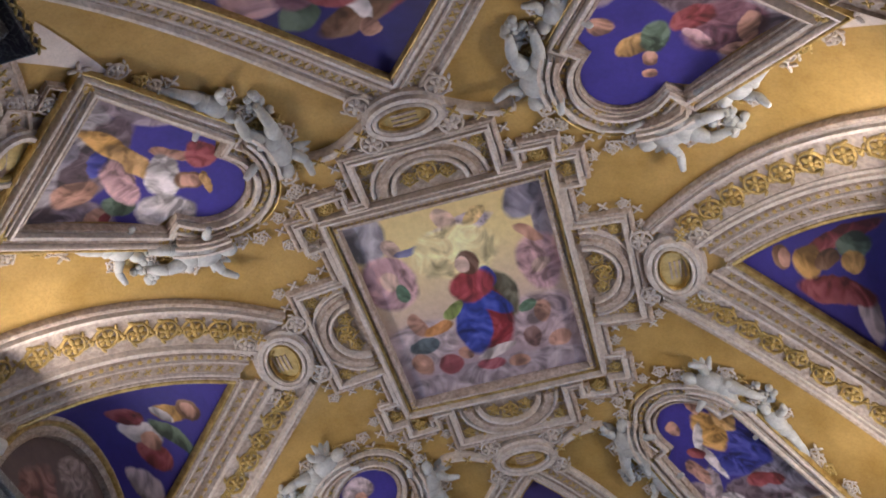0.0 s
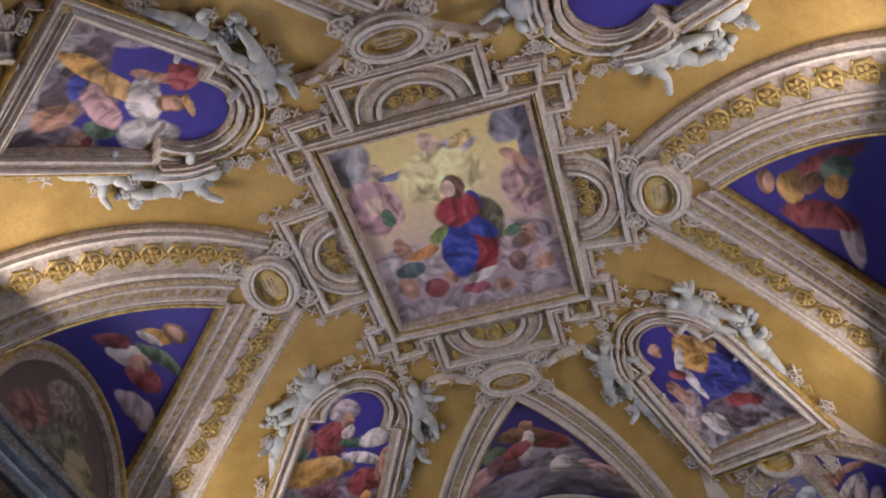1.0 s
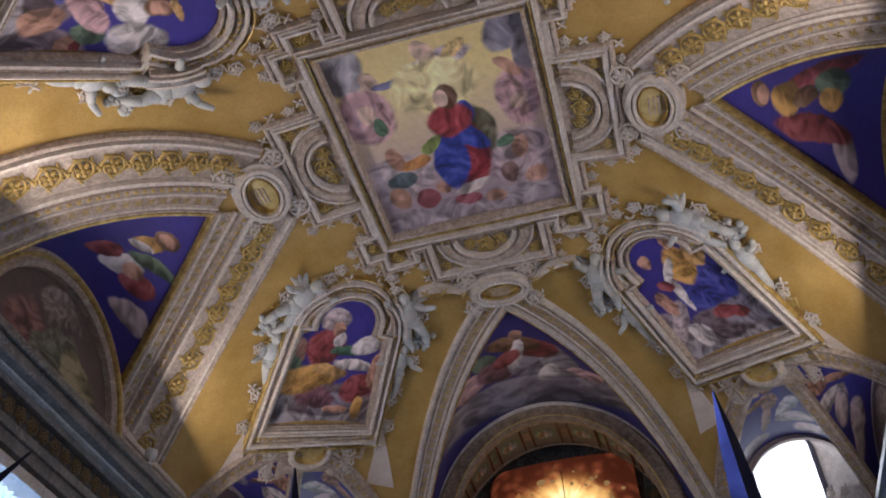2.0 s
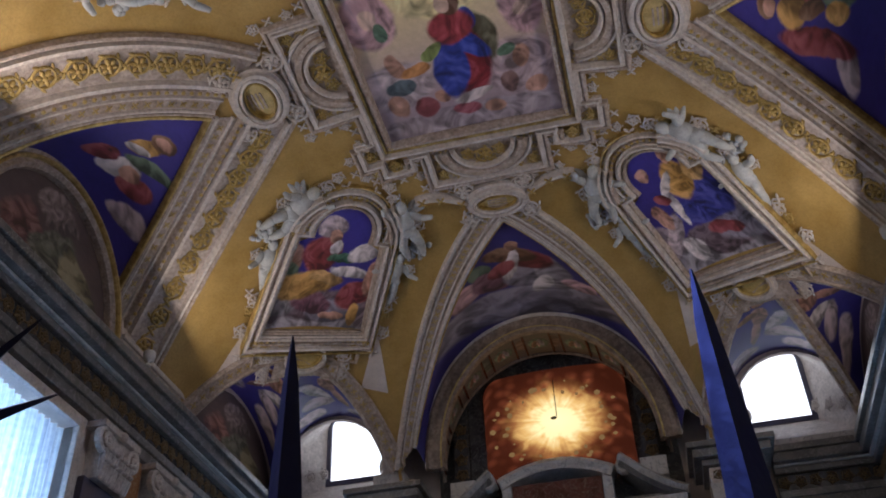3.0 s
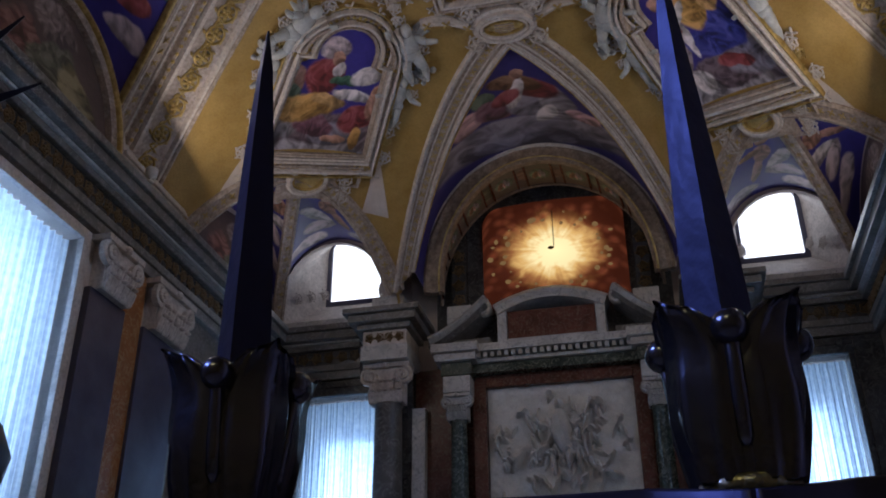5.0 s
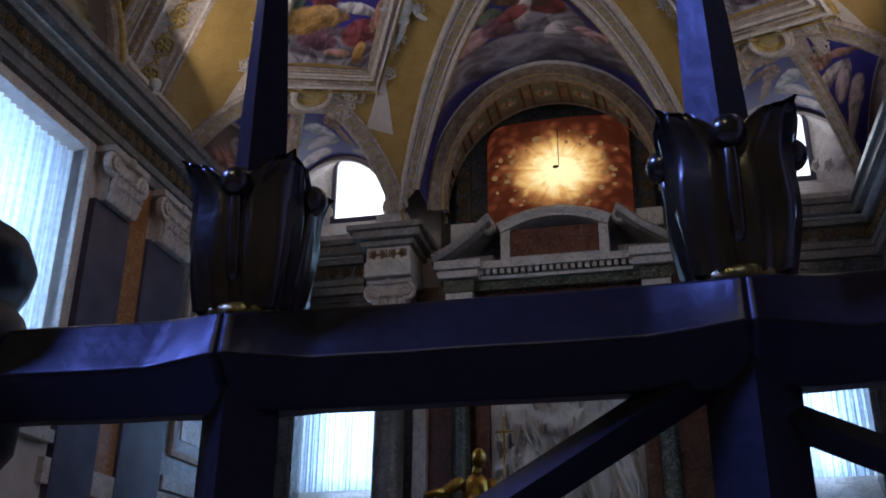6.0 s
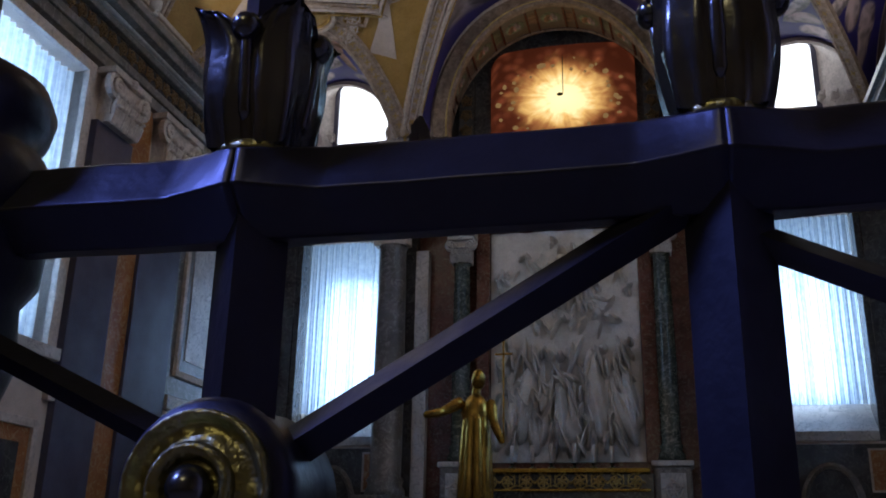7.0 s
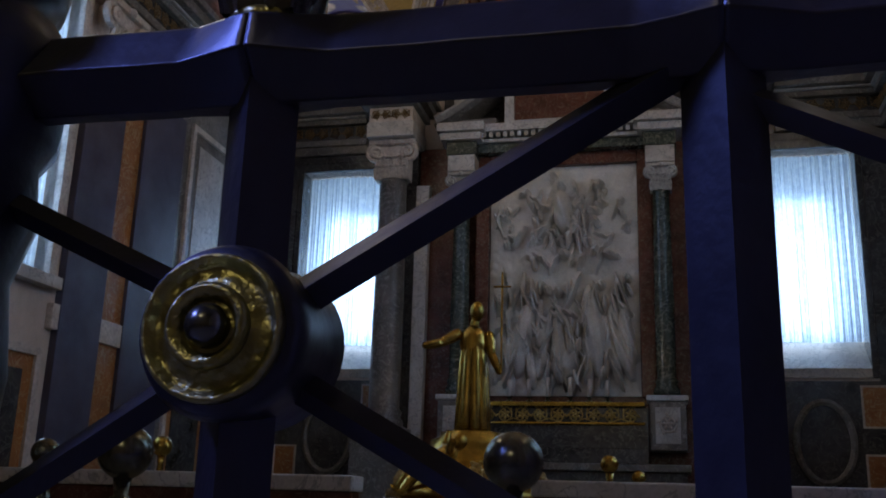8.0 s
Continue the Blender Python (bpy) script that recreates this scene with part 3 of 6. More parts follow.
# ---- bands round the four cells ----
NB = 26
for sx in (-1, 1):
    for sy in (-1, 1):
        us = [2.45 + (5.40 - 2.45) * k / NB for k in range(NB + 1)]
        outer = [(sx * u, sy * side_edge(u, 0)) for u in us]
        um = [3.05 + (5.45 - 3.05) * k / NB for k in range(NB + 1)]
        middle = [(sx * u, sy * max(0.0, side_edge(u, 1))) for u in um]
        ui = [3.4 + (5.5 - 3.4) * k / NB for k in range(NB + 1)]
        inner = [(sx * u, sy * side_edge(u, 2)) for u in ui]
        rib = thing("vault_rib", "white stucco rib with gilded scroll rosettes on the vault", "vault rib", "ribs of the side cells")
        ribbon("rosette_band", mixed(outer, middle, 0.06), mixed(outer, middle, 0.94), BAND, rib, 0.05)
        ribbon("inner_band", mixed(middle, inner, 0.05), mixed(middle, inner, 0.95), LILAC, rib, 0.03, "grey-brown band with small gilded leaves")
        for w, m_, pr in ((0.0, LILAC, TORUS(0.05, 0.10)), (0.11, STUCCO, STEP(0.05, 0.13)), (0.86, STUCCO, STEP(0.06, 0.14)), (1.0, LILAC, TORUS(0.05, 0.12))):
            moulding_on_vault("edge_moulding", mixed(outer, middle, w), pr, m_, rib)
        for w, m_, pr in ((0.30, STUCCO, TORUS(0.025, 0.07)), (0.80, STUCCO, TORUS(0.03, 0.08)), (0.92, LILAC, TORUS(0.03, 0.08)), (1.04, GILT, TORUS(0.035, 0.09))):
            moulding_on_vault("bead_moulding", mixed(middle, inner, w), pr, m_, rib)
        for x, y, d in spaced(mixed(outer, middle, 0.48), 0.38, 0.40):
            p, n = on_vault(x, y, 0.06)
            stud(ROSE_ME, "rosette", p, n, 0.165, rib, d, sx * sy)
        for x, y, d in spaced(mixed(outer, middle, 0.48), 0.38, 0.59):
            p, n = on_vault(x, y, 0.055)
            stud(LEAF_ME, "leaf_ornament", p, n, 0.10, rib, d)
        for x, y, d in spaced(mixed(outer, middle, 1.0), 0.12, 0.1):
            p, n = on_vault(x, y, 0.115)
            stud(BEAD_ME, "bead", p, n, 0.032, rib, d)
        for x, y, d in spaced(mixed(middle, inner, 0.55), 0.17, 0.2):
            p, n = on_vault(x, y, 0.04)
            stud(LEAF_ME, "leaf_ornament", p, n, 0.055, rib, d)
    # the painted side cell, its lunette and arch
    cell = thing("side_cell", "blue frescoed vault cell above a side wall lunette", "vault cell", "side cells")
    ARC = 30
    WR = 1.95

    def cell_point(a, b, sx=sx):
        s = 2 * a - 1
        u = 3.42 + (5.5 - 3.42) * abs(s)
        e = on_vault(sx * u, math.copysign(max(side_edge(u, 2), 0), s), -0.02)[0]
        th = math.pi * (1 - a)
        w = Vector((sx * HW, math.cos(th) * 1.62, 8.35 + 1.7 * math.sin(th) ** 0.9))
        return w.lerp(e, b)
    grid("fresco", cell_point, 48, 16, CELL_SIDE[0 if sx > 0 else 1], cell, plan_uv=lambda p: (0.5 + p.y / 4.0, (HW - abs(p.x)) / 1.9))
    grid("lunette_fresco", lambda a, b, sx=sx: Vector((sx * (HW - 0.01), (2 * a - 1) * 1.5 * math.sqrt(max(0, 1 - 0.98 * b * b)), 8.3 + 1.66 * b)), 24, 16, LUNETTE, cell, "dim brown lunette painting")
    arch = [(math.pi * k / ARC) for k in range(ARC + 1)]
    pts = [Vector((sx * (HW - 0.06), -math.cos(t) * 1.62, 8.3 + 1.72 * math.sin(t))) for t in arch]
    part("lunette_arch", sweep(bmesh.new(), pts, [Vector((-sx, 0, 0))] * len(pts), [(-0.15, -0.1), (-0.15, 0.05), (-0.1, 0.09), (-0.04, 0.06), (0.04, 0.06), (0.1, 0.1), (0.15, 0.05), (0.15, -0.1)]), LILAC, cell)
    part("gilt_bead", sweep(bmesh.new(), [p + Vector((-sx * 0.08, 0, 0)) for p in pts], [Vector((-sx, 0, 0))] * len(pts), TORUS(0.03, 0.05)), GILT, cell)

for sy in (-1, 1):
    cell = thing("end_cell", "dark blue frescoed vault cell above an end arch", "vault cell", "end cells")
    for sx in (-1, 1):
        us = [2.70 * k / NB for k in range(NB + 1)]
        outer = [(sx * (u + 0.03), sy * end_edge(u, 0)) for u in us]
        inner = [(sx * u * 2.36 / 2.70, sy * end_edge(u * 2.36 / 2.70, 1)) for u in us]
        rib = thing("vault_rib", "narrow white stucco rib with gilded ornament on the vault", "vault rib", "ribs of the end cells")
        ribbon("ornament_band", mixed(outer, inner, 0.08), mixed(outer, inner, 0.95), LILAC, rib, 0.04)
        for w, m_, pr in ((0.02, STUCCO, STEP(0.045, 0.10)), (0.30, STUCCO, TORUS(0.02, 0.07)), (0.72, STUCCO, TORUS(0.02, 0.07)), (0.97, STUCCO, STEP(0.045, 0.11)), (1.1, GILT, TORUS(0.02, 0.08))):
            moulding_on_vault("edge_moulding", mixed(outer, inner, w), pr, m_, rib)
        for x, y, d in spaced(mixed(outer, inner, 0.5), 0.14, 0.1):
            p, n = on_vault(x, y, 0.045)
            stud(LEAF_ME, "leaf_ornament", p, n, 0.06, rib, d)

    def end_point(a, b, sy=sy):
        s = 2 * a - 1
        u = 2.35 * abs(s)
        e = on_vault(math.copysign(u, s), sy * end_edge(u, 1), -0.02)[0]
        th = math.pi * (1 - a)
        w = Vector((math.cos(th) * 2.2, sy * (6.95 - 0.8 * math.sin(th)), 8.5 + 2.25 * math.sin(th) ** 0.9))
        return w.lerp(e, b)
    part("arch_edge", sweep(bmesh.new(), [end_point(k / 48, 0.03) for k in range(49)], [Vector((0, -sy * 0.6, -0.8))] * 49, TORUS(0.035, 0.06)), STUCCO, cell, "pale edge moulding")
    grid("fresco", end_point, 48, 14, CELL_END, cell, plan_uv=lambda p: (0.5 + p.x / 4.6, (7.0 - abs(p.y)) / 3.2))

# ---- corner cells ----
for sx in (-1, 1):
    for sy in (-1, 1):
        cell = thing("corner_cell", "small blue frescoed corner cells meeting at a gilded groin rib", "vault cell", "corner cells")
        apex = on_vault(sx * APEX[0], sy * APEX[1], -0.02)[0]
        foot = Vector((sx * HW, sy * HL, CORN))

        def groin(w, apex=apex, foot=foot):
            p = apex.lerp(foot, w)
            p.z = foot.z + (apex.z - foot.z) * math.cos(w * math.pi / 2) ** 0.75
            return p

        def pick(curve, w):
            f = w * (len(curve) - 1)
            i = min(int(f), len(curve) - 2)
            return tuple(p + (f - i) * (q - p) for p, q in zip(curve[i], curve[i + 1]))

        def cell_a(a, b, sx=sx, sy=sy):
            x, y = pick(CURVE_A, 2 * a) if a <= 0.5 else (0, 0)
            e = on_vault(sx * x, sy * y, -0.02)[0] if a <= 0.5 else groin(2 * a - 1)
            th = math.pi * (1 - a)
            w = Vector((sx * HW, sy * (5.8 + math.cos(th) * 1.9), 8.3 + 1.55 * math.sin(th)))
            return w.lerp(e, b)

        def cell_b(a, b, sx=sx, sy=sy):
            x, y = pick(CURVE_B[::-1], 2 * a) if a <= 0.5 else (0, 0)
            e = on_vault(sx * x, sy * y, -0.02)[0] if a <= 0.5 else groin(2 * a - 1)
            th = math.pi * (1 - a)
            w = Vector((sx * (4.25 + math.cos(th) * 1.15), sy * HL, 8.9 + 1.32 * math.sin(th)))
            return w.lerp(e, b)
        grid("fresco", cell_a, 32, 12, CELL_PUTTO, cell, plan_uv=lambda p: ((abs(p.y) - 4.2) / 3.2, (HW - abs(p.x)) / 1.65))
        grid("fresco", cell_b, 32, 12, CELL_PUTTO, cell, plan_uv=lambda p: ((abs(p.x) - 2.9) / 2.4, (HL - abs(p.y)) / 3.3))
        gp = [groin(k / 16) for k in range(17)]
        part("groin_rib", sweep(bmesh.new(), gp, [Vector((-sx * 0.5, -sy * 0.4, -0.75)).normalized()] * 17, [(-0.11, -0.06), (-0.11, 0.05), (-0.06, 0.07), (-0.05, 0.04), (0.05, 0.04), (0.06, 0.07), (0.11, 0.05), (0.11, -0.06)]), LILAC, cell)
        for k in range(1, 15):
            stud(LEAF_ME, "leaf_ornament", groin(k / 15) + Vector((-sx * 0.5, -sy * 0.4, -0.75)) * 0.05, Vector((-sx * 0.5, -sy * 0.4, -0.75)), 0.05, cell)
        for curve in (CURVE_A, CURVE_B):
            plan = [(sx * x, sy * y) for x, y in curve]
            moulding_on_vault("arch_band", plan, [(-0.16, -0.05), (-0.16, 0.05), (-0.11, 0.08), (-0.1, 0.04), (0.1, 0.04), (0.11, 0.08), (0.16, 0.05), (0.16, -0.05)], LILAC, cell)
            for x, y, d in spaced(plan, 0.15, 0.1):
                p, n = on_vault(x, y, 0.045)
                stud(LEAF_ME, "leaf_ornament", p, n, 0.06, cell, d)
        grid("lunette_fresco", lambda a, b, sx=sx, sy=sy: Vector((sx * (HW - 0.01), sy * (5.8 + (2 * a - 1) * 1.75 * math.sqrt(max(0, 1 - 0.98 * b * b))), 8.3 + 1.45 * b)), 20, 12, LUNETTE, cell, "dim brown lunette painting")

# ---- central painting and frame ----
PX0, PX1, PY0, PY1 = -1.29, 1.29, -1.70, 1.60
centre = thing("ceiling_painting", "framed ceiling fresco of a golden sky with clouds and robed shapes", "painting")
grid("fresco", lambda a, b: on_vault(PX0 + a * (PX1 - PX0), PY1 + b * (PY0 - PY1), 0.02)[0], 20, 20, ASSUMPTION, centre)


def rect_plan(x0, y0, x1, y1):
    return [(x0, y0), (x1, y0), (x1, y1), (x0, y1)]


for k, (g, m_, pr) in enumerate(((0.05, LILAC, STEP(0.05, 0.13)), (0.13, GILT, TORUS(0.03, 0.10)), (0.19, STUCCO, STEP(0.04, 0.16)))):
    moulding_on_vault("frame_moulding", rect_plan(PX0 - g, PY0 - g, PX1 + g, PY1 + g), pr, m_, centre, closed=True)
for x, y, d in spaced(rect_plan(PX0 - 0.05, PY0 - 0.05, PX1 + 0.05, PY1 + 0.05) + [(PX0 - 0.05, PY0 - 0.05)], 0.085):
    p, n = on_vault(x, y, 0.12)
    stud(BEAD_ME, "bead", p, n, 0.026, centre, d)


# outer stepped frame with square ears at the corners and half-round lobes on each side
def lobed(g):
    a, b, ex, ey, r, w = 1.55 + g, 1.95 + g, 2.2 + g, 2.62 + g, 0.5, 0.86
    right = [(a, -b), (a + 0.25, -b), (a + 0.25, -b + 0.45), (a, -b + 0.45), (a, -w - g), (ex, -w - g), (ex, w + g), (a, w + g), (a, b - 0.45), (a + 0.25, b - 0.45), (a + 0.25, b), (a, b)]
    top = [(a, b + 0.25), (a - 0.45, b + 0.25), (a - 0.45, b), (w + g, b), (w + g, ey), (-w - g, ey), (-w - g, b), (-a + 0.45, b), (-a + 0.45, b + 0.25), (-a, b + 0.25), (-a, b)]
    pl = right + top
    pl += [(-x, -y) for x, y in right[1:]] + [(-x, -y) for x, y in top]
    return pl[:-1]


moulding_on_vault("outer_moulding", lobed(0.0), STEP(0.045, 0.12), STUCCO, centre, closed=True)
moulding_on_vault("outer_moulding", lobed(0.085), TORUS(0.04, 0.09), LILAC, centre, closed=True)
for x, y, d in spaced(lobed(-0.11) + lobed(-0.11)[:1], 0.15):
    p, n = on_vault(x, y, 0.03)
    stud(LEAF_ME, "gilt_leaf", p, n, 0.055, centre, d)
for k_, (x, y, d) in enumerate(spaced(lobed(0.19) + lobed(0.19)[:1], 0.30)):
    p, n = on_vault(x, y, 0.02)
    stud(LEAF_W if k_ % 2 else ROSE_W, "stucco_leaf" if k_ % 2 else "stucco_scroll", p, n, 0.085, centre, d)
for ang, cx, cy in ((0, 1.60, 0), (90, 0, 2.0), (180, -1.60, 0), (270, 0, -2.0)):
    c, s = math.cos(radians(ang)), math.sin(radians(ang))
    for r, m_, pr in ((0.60, LILAC, STEP(0.09, 0.12)), (0.47, STUCCO, TORUS(0.035, 0.13)), (0.73, STUCCO, TORUS(0.03, 0.09))):
        arc = []
        for k in range(17):
            t = -math.pi / 2 + math.pi * k / 16
            px, py = 0.88 * r * math.cos(t), r * math.sin(t)
            arc.append((cx + c * px - s * py, cy + s * px + c * py))
        moulding_on_vault("lobe_moulding", arc, pr, m_, centre)
    for dx, dy, sz in ((0.20, 0, 0.14), (0.14, 0.24, 0.10), (0.14, -0.24, 0.10), (0.30, 0.12, 0.06), (0.30, -0.12, 0.06), (0.46, 0.70, 0.09), (0.46, -0.70, 0.09), (0.22, 0.72, 0.06), (0.22, -0.72, 0.06)):
        p, n = on_vault(cx + c * dx - s * dy, cy + s * dx + c * dy, 0.04)
        stud(ROSE_ME if sz > 0.08 else LEAF_ME, "gilt_scroll", p, n, sz, centre, Vector((c, s, 0)))
for sx in (-1, 1):
    for sy in (-1, 1):
        for dx, dy in ((1.66, 1.75), (1.66, 2.06), (1.36, 2.06)):
            p, n = on_vault(sx * dx, sy * dy, 0.05)
            stud(ROSE_ME, "gilt_scroll", p, n, 0.10, centre)

def plate(name, to_plan, s0, s1, t0, t1, lift, material, parent, label=""):
    """A raised flat plate on the vault, given in its own plan coordinates."""
    return grid(name, lambda a, b: on_vault(*to_plan(s0 + a * (s1 - s0), t0 + b * (t1 - t0)), lift)[0], 8, 6, material, parent, label)


for ang, cx, cy in ((0, 1.50, 0), (90, 0, 1.92), (180, -1.50, 0), (270, 0, -1.92)):
    c, s = math.cos(radians(ang)), math.sin(radians(ang))
    plate("lobe_field", lambda p, q: (cx + c * p - s * q, cy + s * p + c * q), 0.0, 0.70, -0.86, 0.86, 0.02, LILAC, centre, "grey-brown field with gilded scrolls")
    for dx, dy in ((0.60, 0.45), (0.60, -0.45), (0.12, 0.60), (0.12, -0.60), (0.62, 0.15), (0.62, -0.15)):
        p, n = on_vault(cx + c * dx - s * dy, cy + s * dx + c * dy, 0.04)
        stud(LEAF_ME, "gilt_leaf", p, n, 0.09, centre, Vector((c, s, 0)))
for sx in (-1, 1):
    for sy in (-1, 1):
        plate("corner_field", lambda p, q: (sx * p, sy * q), 1.48, 1.80, 1.50, 2.20, 0.03, LILAC, centre)

# ---- corner panels ----
E2 = Vector((-0.60, -0.80))
E1 = Vector((-0.80, 0.60))
BASE = Vector((3.42, 4.22))


def panel_xy(s, t, sx, sy):
    p = BASE + E2 * t + E1 * s
    return sx * p.x, sy * p.y


def panel_outline(g):
    """Trapezoid with square shoulders and a round head."""
    w0, w1, t1, r = 0.83 + g, 0.66 + g, 1.42 + g * 0.5, 0.45 + g
    pl = [(-w0, -g), (w0, -g), (w1, t1), (r, t1)]
    pl += [(r * math.cos(math.pi * k / 14), t1 + 0.12 + r * math.sin(math.pi * k / 14)) for k in range(15)]
    pl += [(-r, t1), (-w1, t1)]
    return pl


for (sx, sy), paint in PANEL_PAINT.items():
    pan = thing("framed_fresco", "framed corner fresco with robed shape on deep blue", "painting", "corner panels")

    def width_at(t):
        if t < 1.42:
            return 0.83 - 0.17 * t / 1.42
        if t < 1.54:
            return 0.45
        return math.sqrt(max(0.0, 0.45 ** 2 - (t - 1.54) ** 2))
    bm = bmesh.new()
    lay = bm.loops.layers.uv.new("UVMap")
    rows, ts = [], [1.42 * k / 14 for k in range(15)] + [1.4201 + 0.12 * k / 2 for k in range(3)] + [1.54 + 0.45 * math.sin(math.pi / 2 * k / 10) for k in range(1, 11)]
    for t in ts:
        w = max(width_at(t), 0.004)
        rows.append([(bm.verts.new(on_vault(*panel_xy(w * q / 4, t, sx, sy), 0.03)[0]), (0.5 + w * q / 4 / 1.7, t / 2.0)) for q in range(-4, 5)])
    for r, q in zip(rows, rows[1:]):
        for j in range(8):
            cs = (r[j], r[j + 1], q[j + 1], q[j])
            f = bm.faces.new([c_[0] for c_ in cs])
            for lp, c_ in zip(f.loops, cs):
                lp[lay].uv = c_[1]
    part("fresco", bm, paint, pan, normals=False)
    for g, m_, pr in ((0.035, LILAC, STEP(0.035, 0.10)), (0.10, STUCCO, STEP(0.045, 0.15)), (0.17, LILAC, TORUS(0.03, 0.09)), (0.23, STUCCO, TORUS(0.035, 0.12)), (0.29, GILT, TORUS(0.018, 0.08))):
        moulding_on_vault("frame_moulding", [panel_xy(s, t, sx, sy) for s, t in panel_outline(g)], pr, m_, pan, closed=True)
    for s, t, sz in ((0, 2.12, 0.10), (-0.72, 1.60, 0.09), (0.72, 1.60, 0.09), (-0.95, -0.12, 0.11), (0.95, -0.12, 0.11), (-0.45, -0.28, 0.09), (0.45, -0.28, 0.09)):
        p, n = on_vault(*panel_xy(s, t, sx, sy), 0.06)
        stud(ROSE_ME, "gilt_scroll", p, n, sz, pan)
    ring = [panel_xy(s, t, sx, sy) for s, t in panel_outline(0.17)]
    for x, y, d in spaced(ring + ring[:1], 0.105):
        p, n = on_vault(x, y, 0.085)
        stud(BEAD_ME, "bead", p, n, 0.03, pan, d)
    # broken curved gable over the head
    for q in (-1, 1):
        for r, m_ in ((0.86, STUCCO), (0.78, LILAC), (0.96, STUCCO)):
            arc = [panel_xy(q * r * math.cos(a), 1.42 + r * math.sin(a), sx, sy) for a in (0.18 + 0.75 * k / 8 for k in range(9))]
            moulding_on_vault("gable_moulding", arc, STEP(0.045, 0.22), m_, pan)
    for q in (-1, 1):
        for s, t, sz in ((1.00, 1.64, 0.12), (0.88, 1.76, 0.10), (0.56, 2.08, 0.12), (0.34, 2.20, 0.10), (1.12, 0.28, 0.11), (1.02, 0.10, 0.10), (1.16, 1.22, 0.10), (0.78, 1.98, 0.10), (1.20, 1.78, 0.10), (0.70, 2.26, 0.11)):
            p, n = on_vault(*panel_xy(q * s, t, sx, sy), 0.03)
            stud(ROSE_ME if sz > 0.10 else LEAF_ME, "gilt_scroll", p, n, sz, pan, None, q)
    # stucco foliage and scrolls spilling from the frame
    for q in (-1, 1):
        for s, t, sz, w_ in ((0.55, 2.30, 0.13, 1), (0.90, 2.18, 0.12, 0), (1.08, 1.95, 0.14, 1), (1.22, 1.62, 0.11, 0), (1.12, 1.42, 0.13, 1), (1.22, 0.55, 0.10, 0), (1.10, 0.42, 0.13, 1), (1.20, 0.02, 0.12, 1), (1.12, -0.28, 0.12, 0), (0.22, 2.38, 0.11, 0), (0.42, 2.52, 0.10, 1), (1.28, 1.12, 0.10, 1), (0.68, -0.52, 0.12, 1), (0.60, -0.66, 0.09, 0)):
            p, n = on_vault(*panel_xy(q * s, t, sx, sy), 0.03)
            if w_:
                stud(ROSE_W, "stucco_scroll", p, n, sz, pan, None, q)
            else:
                stud(LEAF_W, "stucco_leaf", p, n, sz, pan, Vector((s, t, 0)), q)
    # stepped base with oval tablet
    plate("base_field", lambda p, q: panel_xy(p, q, sx, sy), -0.88, 0.88, -0.34, -0.14, 0.05, STUCCO, pan)
    plate("base_field", lambda p, q: panel_xy(p, q, sx, sy), -0.50, 0.50, -0.66, -0.34, 0.04, LILAC, pan)
    for q in (-1, 1):
        patch_ = lambda a, b, q=q: panel_xy(q * (1.12 + 0.50 * a * b), 0.02 - 0.80 * b, sx, sy)
        grid("pale_patch", lambda a, b: on_vault(*patch_(a, b), 0.015)[0], 12, 18, CREAM, pan, "pale lilac plaster patch beside the base", keep=lambda a, b: not in_corner(abs(patch_(a, b)[0]), abs(patch_(a, b)[1])))
        for t_ in (-0.38, -0.62):
            p, n = on_vault(*panel_xy(q * 0.66, t_, sx, sy), 0.04)
            stud(ROSE_W, "stucco_scroll", p, n, 0.12, pan, None, q)
        step_ = [panel_xy(q * a, b, sx, sy) for a, b in ((0.36, -0.68), (0.60, -0.68), (0.60, -0.46), (0.90, -0.46), (0.90, -0.16))]
        moulding_on_vault("base_moulding", step_, STEP(0.03, 0.09), LILAC, pan)
    for s in (-0.75, -0.25, 0.25, 0.75):
        p, n = on_vault(*panel_xy(s, -0.24, sx, sy), 0.06)
        stud(ROSE_ME, "gilt_scroll", p, n, 0.09, pan)
    for q in (-1, 1):
        plate("wing_field", lambda p, w: panel_xy(p, w, sx, sy), q * 0.92, q * 1.08, -0.30, 0.35, 0.04, STUCCO, pan)
        for t in (0.15, 1.45):
            p, n = on_vault(*panel_xy(q * (0.98 - 0.1 * t), t, sx, sy), 0.06)
            stud(ROSE_ME, "gilt_scroll", p, n, 0.10, pan)
    for g, m_, pr in ((0.0, STUCCO, STEP(0.06, 0.14)), (-0.05, GILT, TORUS(0.03, 0.12))):
        moulding_on_vault("tablet_frame", [panel_xy((0.30 + g) * math.cos(2 * math.pi * k / 20), -0.42 + (0.17 + g) * math.sin(2 * math.pi * k / 20), sx, sy) for k in range(20)], pr, m_, pan, closed=True)
    bm = bmesh.new()
    p, n = on_vault(*panel_xy(0, -0.42, sx, sy), 0.02)
    q = n.to_track_quat("Z", "Y").to_matrix().to_4x4()
    ball(bm, p, 0.24, (1.05, 0.8, 0.25), q, 14)
    part("tablet", bm, TABLET, pan, "plain gilded oval tablet", smooth=True)

